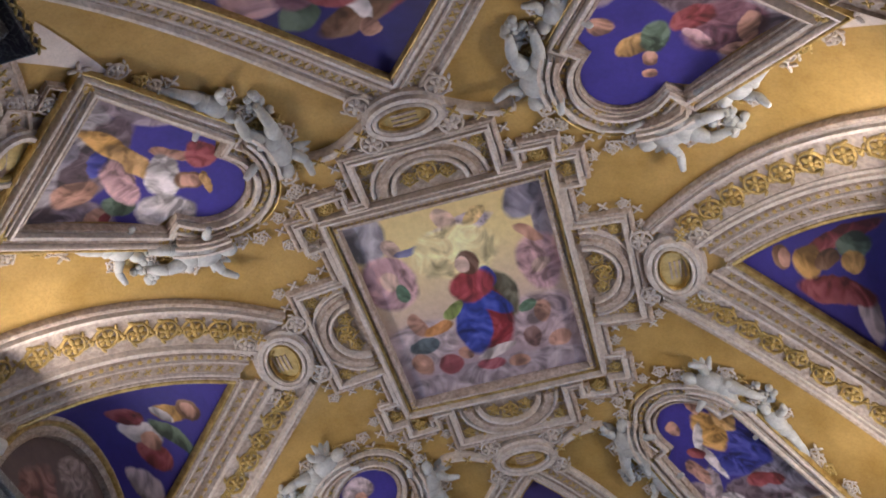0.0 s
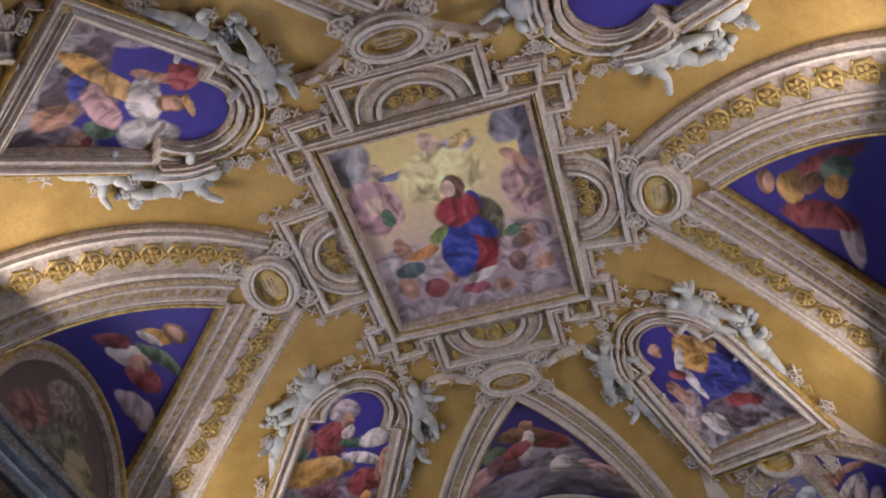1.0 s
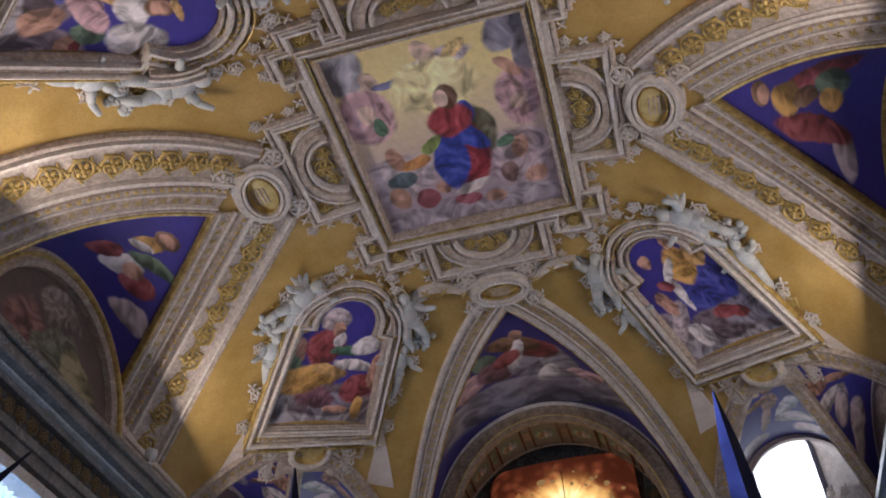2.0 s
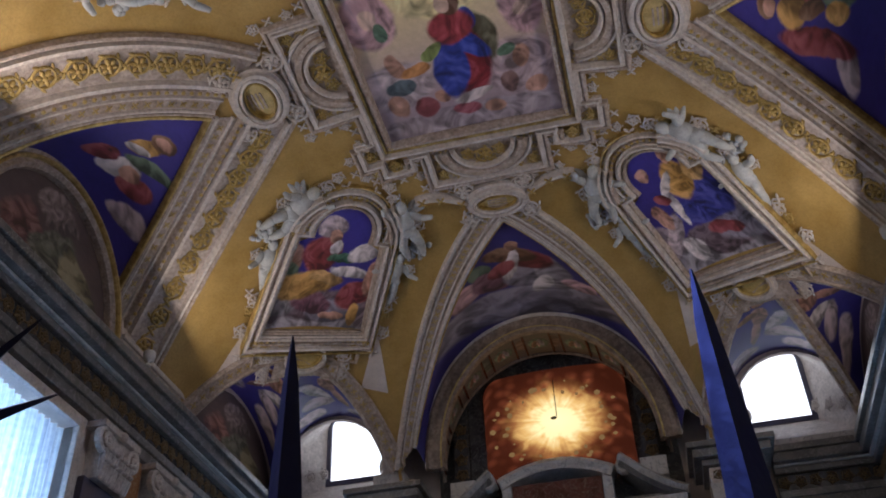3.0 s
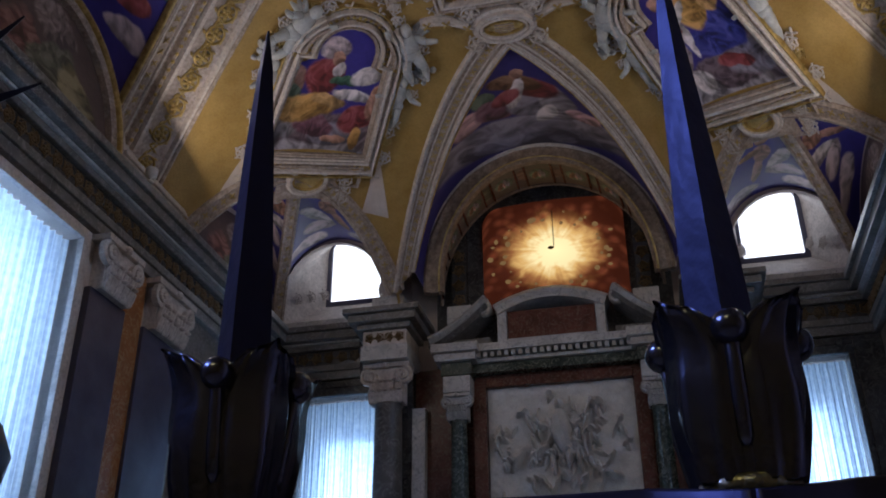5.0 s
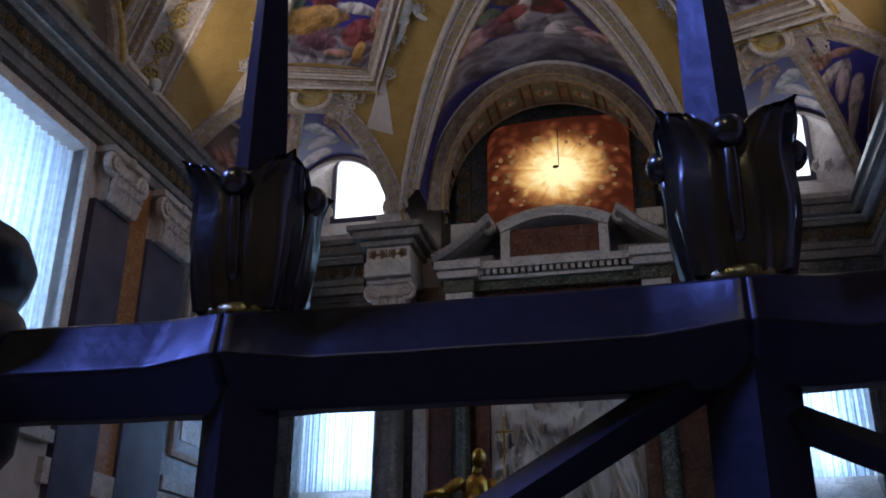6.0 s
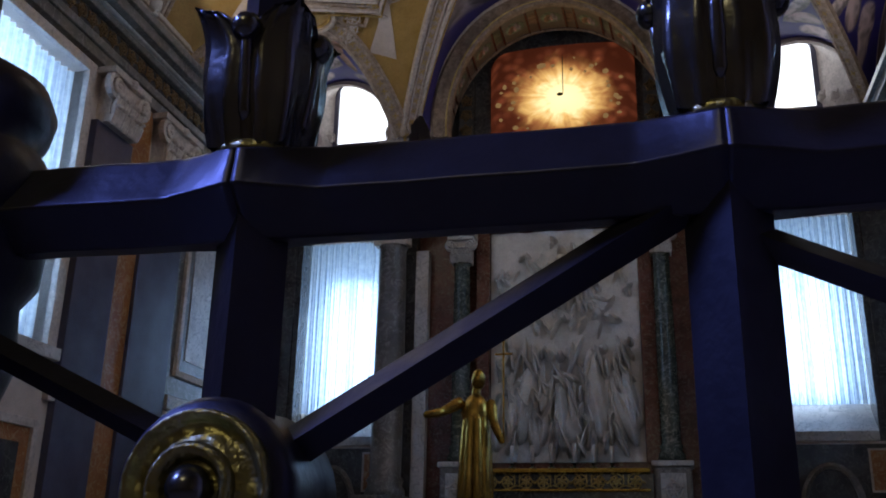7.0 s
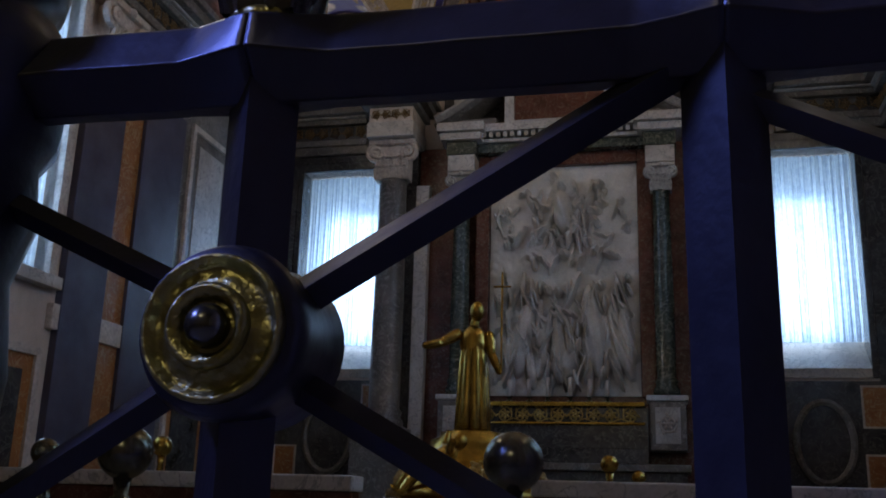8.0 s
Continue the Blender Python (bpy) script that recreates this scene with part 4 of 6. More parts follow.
# ---- oval tablets at the cell heads ----
for sx, sy, turn in ((1, 0, 90), (-1, 0, 90), (0, 1, 0), (0, -1, 0)):
    x, y = sx * 2.72, sy * 3.12
    p, n = on_vault(x, y, 0.10)
    tab = thing("cartouche", "gilded oval tablet in a scrolled white stucco frame", "cartouche", "cartouches at the cell heads")
    a_, b_ = (0.22, 0.36) if sx else (0.34, 0.17)
    for g, m_, pr in ((0.10, STUCCO, STEP(0.07, 0.20)), (0.02, STUCCO, TORUS(0.04, 0.22)), (-0.04, GILT, TORUS(0.02, 0.2))):
        moulding_on_vault("frame", [(x + (a_ + g) * math.cos(2 * math.pi * k / 26), y + (b_ + g) * math.sin(2 * math.pi * k / 26)) for k in range(26)], pr, m_, tab, closed=True)
    bm = bmesh.new()
    ball(bm, p, 1, (a_, b_, 0.06), seg=18)
    part("tablet", bm, TABLET, tab, smooth=True)
    for k in range(4):
        w = (k - 1.5) * 0.06
        bm = bmesh.new()
        if sx:
            box(bm, x + w - 0.012, y - 0.14, p.z - 0.072, x + w + 0.012, y + 0.14, p.z - 0.055)
        else:
            box(bm, x - 0.15, y + w - 0.012, p.z - 0.072, x + 0.15, y + w + 0.012, p.z - 0.055)
        part("inscription_bar", bm, LILAC, tab)
    for qx in (-1, 1):
        arm_ = [(x + qx * w, y + sy * (0.02 - 0.30 * math.sin(w * 2.2 - 0.9))) for w in (0.46 + 0.10 * k for k in range(9))] if sy else [(x + sx * (0.04 + 0.10 * math.sin(w * 3)), y + qx * w) for w in (0.50 + 0.03 * k for k in range(6))]
        moulding_on_vault("scroll_arm", arm_, TORUS(0.06, 0.16), STUCCO, tab)
        for px, py in arm_[1::3]:
            p3, n3 = on_vault(px, py, 0.15)
            stud(LEAF_ME, "gilt_leaf", p3, n3, 0.09, tab)
    for qx in (-1, 1):
        for qy in (-1, 1):
            p2, n2 = on_vault(x + qx * (a_ + 0.14), y + qy * (b_ + 0.12), 0.08)
            stud(ROSE_W, "volute", p2, n2, 0.16, tab, None, qx)

# ---- walls, floor ----
def wall_with_holes(name, axis, at, lo, hi, z0, z1, holes, thick, material, outward):
    """A wall sheet with rectangular through openings, built as butting blocks."""
    xs = sorted({lo, hi, *[h[0] for h in holes], *[h[1] for h in holes]})
    bm = bmesh.new()
    for a, b in zip(xs, xs[1:]):
        cuts = sorted((h[2], h[3]) for h in holes if h[0] <= a and b <= h[1])
        z = z0
        for c0, c1 in cuts + [(z1, z1)]:
            if c0 > z:
                t0, t1 = (at, at + outward * thick)
                if axis == "x":
                    box(bm, a, min(t0, t1), z, b, max(t0, t1), c0)
                else:
                    box(bm, min(t0, t1), a, z, max(t0, t1), b, c0)
            z = c1
    return tagged(part(name, bm, material), kind="structure")


bm = boxes((-HW - 0.6, -HL - 6.0, -0.2, HW + 0.6, HL + 1.5, 0.0))
tagged(part("floor", bm, FLOORSTONE), "polished grey-brown marble floor", "floor", kind="structure")
WIN_END = [(s * 4.05 - 0.77, s * 4.05 + 0.77, 3.25, 6.95) for s in (-1, 1)]
LUN_END = [(s * 4.27 - 1.08, s * 4.27 + 1.08, 8.42, 10.75) for s in (-1, 1)]
tagged(wall_with_holes("wall_north", "x", HL, -HW - 0.5, HW + 0.5, 0, 11.6, WIN_END + LUN_END, 0.5, CREAM, 1), "altar wall of plaster and marble", "wall")
WIN_SIDE = [(-1.3, 1.3, 3.45, 7.05)]
for sx, nm in ((-1, "wall_west"), (1, "wall_east")):
    tagged(wall_with_holes(nm, "y", sx * HW, -HL, HL, 0, 11.6, WIN_SIDE, 0.5, CREAM, sx), "side wall of plaster and marble", "wall")
tagged(wall_with_holes("wall_south", "x", -HL + 0.05, -HW - 0.5, HW + 0.5, 0, 11.6, [(-2.2, 2.75, 0, 7.4)], 0.45, CREAM, -1), "entrance wall with a tall gated opening", "wall")
tagged(part("roof_slab", boxes((-HW - 0.5, -HL - 0.4, 11.6, HW + 0.5, HL + 0.5, 11.8)), CREAM), "plain slab over the vault", "ceiling", kind="structure")
# the nave side behind the camera, closed
tagged(part("nave_wall", boxes((-6.0, -14.0, 0, 6.0, -13.75, 9.0), (-6.25, -14.0, 0, -6.0, -8.15, 9.0), (6.0, -14.0, 0, 6.25, -8.15, 9.0)), CREAM), "plain plaster walls of the nave side", "wall", kind="structure")
tagged(part("nave_ceiling", boxes((-6.25, -14.0, 9.0, 6.25, -8.15, 9.2)), CREAM), "plain ceiling of the nave side", "ceiling", kind="structure")


def entablature(name, x0, y0, x1, y1, out, parent=None, z=7.25, deep=0.4):
    """Architrave, dark frieze and stepped cornice along a wall line, projecting along `out`."""
    ox, oy = out
    th = thing(name, "stepped grey marble cornice with ornamented frieze", "cornice", "cornices", "structure")
    layers = (("architrave", 0.00, 0.16, 0.12, GREYMARBLE), ("architrave", 0.16, 0.28, 0.16, GREYMARBLE), ("frieze", 0.28, 0.56, 0.13, DARKMARBLE), ("bed_moulding", 0.56, 0.66, 0.22, GREYMARBLE), ("corona", 0.70, 0.86, deep, GREYMARBLE), ("dentil_band", 0.66, 0.70, 0.28, MARBLE), ("cymatium", 0.86, 0.97, deep + 0.07, GREYMARBLE))
    for nm, a, b, d, m_ in layers:
        part(nm, boxes((min(x0, x1 + ox * d) if ox < 0 else x0, min(y0, y1 + oy * d) if oy < 0 else y0, z + a, max(x1, x1 + ox * d) if ox > 0 else x1, max(y1, y1 + oy * d) if oy > 0 else y1, z + b), bevel=0.012), m_, th)
    L = math.hypot(x1 - x0, y1 - y0)
    n = int(L / 0.24)
    for k in range(n):
        w = (k + 0.5) / n
        px, py = x0 + w * (x1 - x0), y0 + w * (y1 - y0)
        stud(SCROLL_ME, "frieze_scroll", Vector((px + ox * 0.132, py + oy * 0.132, z + 0.42)), Vector((ox, oy, 0)), 0.098, th, Vector((0, 0, 1)), 1 if k % 2 else -1)
    return th


for sx in (-1, 1):
    entablature("side_cornice", sx * HW, -HL + 0.05, sx * HW, HL, (-sx, 0))
    entablature("end_cornice", sx * 3.75 - 1.6 if sx < 0 else sx * 3.75 - 0.15, HL, sx * 3.75 + 0.15 if sx < 0 else sx * 3.75 + 1.6, HL, (0, -1))
    # gilded strip standing on the cornice at the foot of the vault
    for sy in (-1, 1):
        st_ = thing("gilded_strip", "gilded ornament strip standing on the cornice", "moulding", "gilded strips")
        y0_, y1_ = sorted((sy * 1.75, sy * 3.85))
        part("ground", boxes((sx * (HW - 0.13), y0_, 8.22, sx * HW, y1_, 8.62), bevel=0.01), BAND, st_)
        part("edge", boxes((sx * (HW - 0.17), y0_, 8.62, sx * HW, y1_, 8.70), bevel=0.015), STUCCO, st_)
        for k in range(13):
            for z in (8.32, 8.50):
                stud(LEAF_ME, "leaf_ornament", Vector((sx * (HW - 0.14), y0_ + 0.1 + 0.158 * k, z)), Vector((-sx, 0, 0)), 0.085, st_, Vector((0, 0, 1)))


# ---- windows ----
def pleated(name, x0, x1, z0, z1, y, axis, parent, folds=16, seed=1):
    rnd = random.Random(seed)
    ph = [rnd.uniform(0, 6.28) for _ in range(4)]

    def fn(a, b):
        w = x0 + a * (x1 - x0)
        d = 0.030 * math.sin(a * folds * 6.28 + ph[0] + 0.6 * math.sin(b * 2.5)) + 0.014 * math.sin(a * folds * 17 + ph[1]) + 0.02 * math.sin(a * 9 + ph[2])
        z = z0 + b * (z1 - z0)
        return Vector((w, y + d, z)) if axis == "x" else Vector((y + d, w, z))
    return grid(name, fn, 220, 10, CURTAIN, parent, "sheer pale curtain in narrow folds")


for s in (-1, 1):
    x0, x1 = s * 4.05 - 0.77, s * 4.05 + 0.77
    win = thing("window_end", "tall window with sheer curtain and sloping sill", "window", "altar wall windows", "structure")
    part("window_frame", boxes((x0 - 0.10, HL - 0.06, 3.10, x0, HL + 0.4, 7.10), (x1, HL - 0.06, 3.10, x1 + 0.10, HL + 0.4, 7.10), (x0, HL - 0.06, 6.95, x1, HL + 0.4, 7.10), bevel=0.01), DARKMARBLE, win)
    bm = bmesh.new()
    vs = [bm.verts.new(p) for p in ((x0, HL - 0.04, 3.25), (x1, HL - 0.04, 3.25), (x1, HL + 0.49, 3.75), (x0, HL + 0.49, 3.75), (x0, HL - 0.04, 3.1), (x1, HL - 0.04, 3.1), (x1, HL + 0.49, 3.1), (x0, HL + 0.49, 3.1))]
    for f in ((0, 1, 2, 3), (4, 5, 1, 0), (0, 3, 7, 4), (1, 5, 6, 2), (3, 2, 6, 7), (4, 7, 6, 5)):
        bm.faces.new([vs[i] for i in f])
    part("window_sill", bm, MARBLE, win)
    part("mullion", boxes((s * 3.95 - 0.02, HL + 0.38, 3.76, s * 3.95 + 0.02, HL + 0.42, 6.2), *[(s * 3.95 - 0.45, HL + 0.39, 3.9 + 0.45 * k, s * 3.95 + 0.45, HL + 0.41, 3.915 + 0.45 * k) for k in range(6)]), IRON, win)
    pleated("curtain", x0 + 0.01, x1 - 0.01, 3.72, 6.93, HL + 0.30, "x", win, 14, 3 + s)
    # lunette window: splayed reveal from a broad arch to a small light
    lun = thing("window_lunette", "arched window with splayed white stucco reveal above the cornice", "window", "lunette windows", "structure")

    def arch_pts(cx, hw, zs, zspr, rise, y):
        pl = [(cx - hw, zs), (cx - hw, (zs + zspr) / 2), (cx - hw, zspr)]
        pl += [(cx - hw * math.cos(math.pi * k / 14), zspr + rise * math.sin(math.pi * k / 14)) for k in range(1, 14)]
        pl += [(cx + hw, zspr), (cx + hw, (zs + zspr) / 2), (cx + hw, zs), (cx + hw / 3, zs), (cx - hw / 3, zs)]
        return [Vector((x, y, z)) for x, z in pl]
    front, back = arch_pts(s * 4.26, 1.02, 8.45, 9.0, 1.14, HL - 0.02), arch_pts(s * 4.10, 0.60, 9.28, 10.55, 0.35, HL + 1.0)
    bm = bmesh.new()
    fv, bv = [bm.verts.new(p) for p in front], [bm.verts.new(p) for p in back]
    for k in range(len(fv)):
        bm.faces.new((fv[k], fv[(k + 1) % len(fv)], bv[(k + 1) % len(fv)], bv[k]))
    part("reveal", bm, STUCCO, lun)
    bm = bmesh.new()
    pts = [p + Vector((0, -0.03, 0)) for p in arch_pts(s * 4.26, 1.09, 8.45, 9.0, 1.21, HL)[:18]]
    part("arch_moulding", sweep(bm, pts, [Vector((0, -1, 0))] * len(pts), [(-0.50, -0.03), (-0.50, 0.0), (-0.12, 0.0), (-0.10, 0.05), (-0.03, 0.08), (0.03, 0.05), (0.08, 0.08), (0.08, -0.03)]), CREAM, lun)
    bm = bmesh.new()
    part("light_frame", sweep(bm, [p + Vector((0, -0.02, 0)) for p in back], [Vector((0, -1, 0))] * len(back), [(-0.05, 0), (-0.05, 0.06), (0.05, 0.06), (0.05, 0)], closed=True), SLATE, lun, "blue-grey window frame")
    # stucco panels on the reveal sides
    for q in (-1, 1):
        a, b = Vector((s * 4.27 + q * 1.02, HL, 8.65)), Vector((s * 4.07 + q * 0.5, HL + 1.0, 9.2))
        for w in (0.25, 0.5, 0.75):
            stud(ROSE_W, "reveal_ornament", a.lerp(b, w) + Vector((-q * 0.03, -0.02, 0.35)), Vector((-q, -0.5, 0)), 0.11, lun, Vector((0, 0, 1)))
    # parapet below the light
    part("parapet", boxes((s * 4.27 - 1.1, HL - 0.2, 8.2, s * 4.27 + 1.1, HL + 0.0, 8.44), bevel=0.02), MARBLE, lun)
    sk = tagged(part("backdrop_sky", boxes((s * 4.07 - 1.6, HL + 1.6, 8.0, s * 4.07 + 1.6, HL + 1.62, 11.5)), OUTSIDE), "bright sky outside the windows", "sky", kind="structure")
    tagged(part("backdrop_court", boxes((x0 - 0.8, HL + 1.3, 2.6, x1 + 0.8, HL + 1.32, 7.6)), SHADE), "pale blue court outside the window", "backdrop", kind="structure")

for sx in (-1, 1):
    win = thing("window_side", "wide side window with sheer curtain", "window", "side windows", "structure")
    part("window_frame", boxes((sx * (HW - 0.08), -1.45, 3.3, sx * (HW + 0.3), -1.3, 7.2), (sx * (HW - 0.08), 1.3, 3.3, sx * (HW + 0.3), 1.45, 7.2), (sx * (HW - 0.08), -1.3, 7.05, sx * (HW + 0.3), 1.3, 7.2), bevel=0.012), STUCCO, win)
    part("window_sill", boxes((sx * (HW - 0.14), -1.5, 3.3, sx * (HW + 0.49), 1.5, 3.45), bevel=0.012), MARBLE, win)
    pleated("curtain", -1.29, 1.29, 3.5, 7.04, sx * (HW + 0.18), "y", win, 20, 8 + sx)
    tagged(part("backdrop_sky", boxes((sx * (HW + 1.2), -2.4, 2.8, sx * (HW + 1.22), 2.4, 7.8)), SHADE), "bright sky outside the window", "sky", kind="structure")


# ---- pilasters and marble facing on the side walls ----
def volute_capital(parent, x, y, z, w, h, out, turned=0, material=STUCCO):
    """Corinthian-like capital: bell, leaves and corner volutes, one mesh."""
    ox, oy = out
    ax, ay = -oy, ox
    bm = bmesh.new()
    box(bm, x - abs(ax) * w * 0.42 - abs(ox) * 0.12, y - abs(ay) * w * 0.42 - abs(oy) * 0.12, z, x + abs(ax) * w * 0.42 + abs(ox) * 0.12, y + abs(ay) * w * 0.42 + abs(oy) * 0.12, z + h * 0.9)
    box(bm, x - abs(ax) * w * 0.56 - abs(ox) * 0.2, y - abs(ay) * w * 0.56 - abs(oy) * 0.2, z + h * 0.88, x + abs(ax) * w * 0.56 + abs(ox) * 0.2, y + abs(ay) * w * 0.56 + abs(oy) * 0.2, z + h, bevel=0.01)
    o_, a_ = Vector((ox, oy, 0)), Vector((ax, ay, 0))
    base = Vector((x, y, z))
    for q in (-1, 1):
        # spiral volute under each corner of the abacus
        c = base + a_ * (q * w * 0.40) + o_ * 0.15 + Vector((0, 0, h * 0.66))
        pts = []
        for k in range(24):
            a, r = 1.6 - k * 0.50, h * (0.235 - 0.0085 * k)
            pts.append(c + a_ * (q * r * math.cos(a)) + Vector((0, 0, r * math.sin(a))) + o_ * (0.0022 * k))
        sweep(bm, pts, [o_] * 24, [(-h * 0.045, -0.06), (-h * 0.045, 0.02), (0, 0.035), (h * 0.045, 0.02), (h * 0.045, -0.06)])
        ball(bm, c + o_ * 0.05, h * 0.065, seg=8)
        for k in range(6):
            p0 = base + a_ * (q * w * 0.07 * k) + o_ * 0.16 + Vector((0, 0, h * (0.60 - 0.06 * math.cos(k * 0.5))))
            ball(bm, p0, h * 0.055, (1, 1, 0.8), seg=6)
    ball(bm, base + o_ * 0.19 + Vector((0, 0, h * 0.93)), h * 0.10, (1, 1, 0.9), seg=8)
    for row, (zz, hh, cnt) in enumerate(((0.02, 0.30, 5), (0.22, 0.32, 4))):
        for k in range(cnt):
            q = (k - (cnt - 1) / 2) / (cnt / 2)
            foot = base + a_ * (q * w * 0.42) + o_ * 0.12 + Vector((0, 0, h * zz))
            tip = foot + o_ * 0.07 + Vector((0, 0, h * hh))
            for d_ in (-1, 0, 1):
                limb(bm, foot + a_ * (d_ * w * 0.045), tip + a_ * (d_ * w * 0.06) + Vector((0, 0, -abs(d_) * h * 0.07)), h * 0.055, h * 0.04, 6)
            ball(bm, tip + o_ * 0.025 + Vector((0, 0, -h * 0.02)), h * 0.06, (1.1, 1.1, 0.7), seg=7)
    return part("capital", bm, material, parent, smooth=False)


for sx in (-1, 1):
    for sy in (-1, 1):
        for y0, y1 in ((1.58, 2.45), (2.95, 4.05)):
            ym, w = sy * (y0 + y1) / 2, y1 - y0
            pil = thing("pilaster", "dark marble pilaster with white carved capital on the side wall", "pilaster", "side wall pilasters")
            part("shaft", boxes((sx * (HW - 0.10), ym - w / 2, 0.8, sx * HW, ym + w / 2, 6.50), bevel=0.01), SLATE, pil)
            part("pedestal", boxes((sx * (HW - 0.16), ym - w / 2 - 0.05, 0, sx * HW, ym + w / 2 + 0.05, 0.8), bevel=0.015), GREYMARBLE, pil)
            volute_capital(pil, sx * (HW - 0.08), ym, 6.5, w * 0.95, 0.75, (-sx, 0))
        part_m = thing("marble_revetment", "orange marble strip between pilasters", "wall facing", "marble facing")
        part("slab", boxes((sx * (HW - 0.05), sy * 2.45, 0, sx * HW, sy * 2.95, 7.248), bevel=0.004), ORANGEMARBLE, part_m)
        for ya, yb, za, zb, m_, d in ((1.45, 7.0, 2.85, 3.15, STUCCO, 0.09), (4.2, 7.4, 3.2, 3.4, MARBLE, 0.07)):
            th = thing("string_course", "pale marble string course on the side wall", "wall moulding", "marble facing")
            part("moulding", boxes((sx * (HW - d), sy * ya, za, sx * HW, sy * yb, zb), bevel=0.01), m_, th)
        # framed marble panels beyond the pilasters and in the dado
        for y0, y1, z0, z1, inner in ((4.35, 5.75, 3.7, 6.6, GREYMARBLE), (6.05, 7.4, 3.7, 6.6, GREYMARBLE), (4.3, 5.7, 0.9, 2.6, ORANGEMARBLE), (6.0, 7.4, 0.9, 2.6, ORANGEMARBLE), (0.1, 1.4, 0.9, 2.6, ORANGEMARBLE)):
            th = thing("wall_revetment", "framed coloured marble panel on the side wall", "wall panel", "marble facing")
            part("field", boxes((sx * (HW - 0.03), sy * y0, z0, sx * HW, sy * y1, z1)), inner, th)
            a, b = sorted((sy * y0, sy * y1))
            bm = bmesh.new()
            for (ya, za, yb, zb) in ((a, z0, a + 0.1, z1), (b - 0.1, z0, b, z1), (a + 0.1, z0, b - 0.1, z0 + 0.1), (a + 0.1, z1 - 0.1, b - 0.1, z1)):
                box(bm, sx * (HW - 0.07), ya, za, sx * HW, yb, zb, bevel=0.01)
            part("frame", bm, STUCCO, th)
            part("inset", boxes((sx * (HW - 0.045), a + 0.28, z0 + 0.28, sx * HW, b - 0.28, z1 - 0.28)), DARKMARBLE if inner is ORANGEMARBLE else MARBLE, th)

# ---- altar wall ----
tagged(part("altar_wall_facing", boxes((-2.55, HL - 0.12, 0, 2.55, HL, 7.25)), REDMARBLE), "dark red marble facing behind the altar", "wall facing", kind="structure")
for s in (-1, 1):
    fc = thing("wall_facing", "dark marble facing beside the altar wall window", "wall facing", "marble facing")
    for xa, xb in ((2.56, 3.17), (4.93, 5.39)):
        a, b = sorted((s * xa, s * xb))
        part("slab", boxes((a, HL - 0.05, 0, b, HL, 7.24), bevel=0.006), DARKMARBLE, fc)
    part("lintel_slab", boxes((s * 4.05 - 0.87, HL - 0.05, 7.11, s * 4.05 + 0.87, HL, 7.24)), DARKMARBLE, fc)
    for sy in (-1, 1):
        a, b = sorted((sy * 4.06, sy * 7.68))
        part("side_slab", boxes((s * (HW - 0.02), a, 0, s * HW, b, 7.24)), GREYMARBLE, fc)
    pier = thing("altar_pier", "projecting pier with grey column, capital and entablature block", "column", "columns beside the altar")
    x = s * 2.92
    part("pedestal", boxes((x - 0.42, HL - 1.0, 0, x + 0.42, HL, 2.2), bevel=0.02), GREYMARBLE, pier)
    part("column", lathe(bmesh.new(), [(0.33, 2.2), (0.33, 2.3), (0.28, 2.38), (0.31, 2.46), (0.26, 2.52), (0.265, 4.0), (0.23, 6.45), (0.26, 6.5)], (x, HL - 0.55, 0)), GREYMARBLE, pier, "grey veined marble shaft", smooth=True)
    volute_capital(pier, x, HL - 0.6, 6.5, 0.74, 0.72, (0, -1))
    part("back_pilaster", boxes((x - 0.35, HL - 0.25, 0, x + 0.35, HL, 7.25), bevel=0.01), DARKMARBLE, pier)
    part("white_pilaster", boxes((s * 2.45 - 0.12, HL - 0.3, 0, s * 2.45 + 0.12, HL - 0.12, 6.5), bevel=0.015), MARBLE, pier, "slim white marble pilaster")
    for a, b, d, m_ in ((7.22, 7.5, 0.95, MARBLE), (7.5, 7.78, 0.92, STUCCO), (7.78, 7.88, 1.02, GREYMARBLE), (7.88, 8.02, 1.16, GREYMARBLE), (8.02, 8.12, 1.25, GREYMARBLE), (8.12, 8.5, 0.8, MARBLE)):
        part("entablature_block", boxes((x - 0.40 - (d - 0.92) * 0.9, HL - d, a, x + 0.40 + (d - 0.92) * 0.9, HL, b), bevel=0.015), m_, pier)
    for k in range(4):
        stud(SCROLL_ME, "frieze_scroll", Vector((x - 0.27 + 0.18 * k, HL - 0.925, 7.64)), Vector((0, -1, 0)), 0.08, pier, Vector((0, 0, 1)), 1 if k % 2 else -1)

# cornice blocks in dark marble: their unlit tone is put into the colour
for s in (-1,):
    pier = thing("entrance_pier", "dark pier with gilded cornice beside the entrance", "pier", "piers beside the entrance")
    x = s * 2.75
    part("shaft", boxes((x - 0.45, -HL + 0.06, 0, x + 0.45, -HL + 0.9, 7.4), bevel=0.02), GREYMARBLE, pier)
    for a, b, d, m_ in ((7.4, 7.65, 0.05, DARKMARBLE), (7.65, 7.85, 0.12, DARKMARBLE), (7.85, 8.05, 0.45, DARKMARBLE), (8.05, 8.2, 0.62, DARKMARBLE)):
        part("cornice_block", boxes((x - 0.45 - d * 0.5, -HL + 0.06, a, x + 0.45 + d * 0.5, -HL + 0.95 + d * 1.3, b), bevel=0.015), m_, pier)
    for k in range(14):
        stud(LEAF_ME, "gilt_leaf", Vector((x - s * 0.77, -HL + 0.3 + 0.11 * k, 8.13)), Vector((-s, 0, -0.3)), 0.07, pier, Vector((0, 1, 0)))

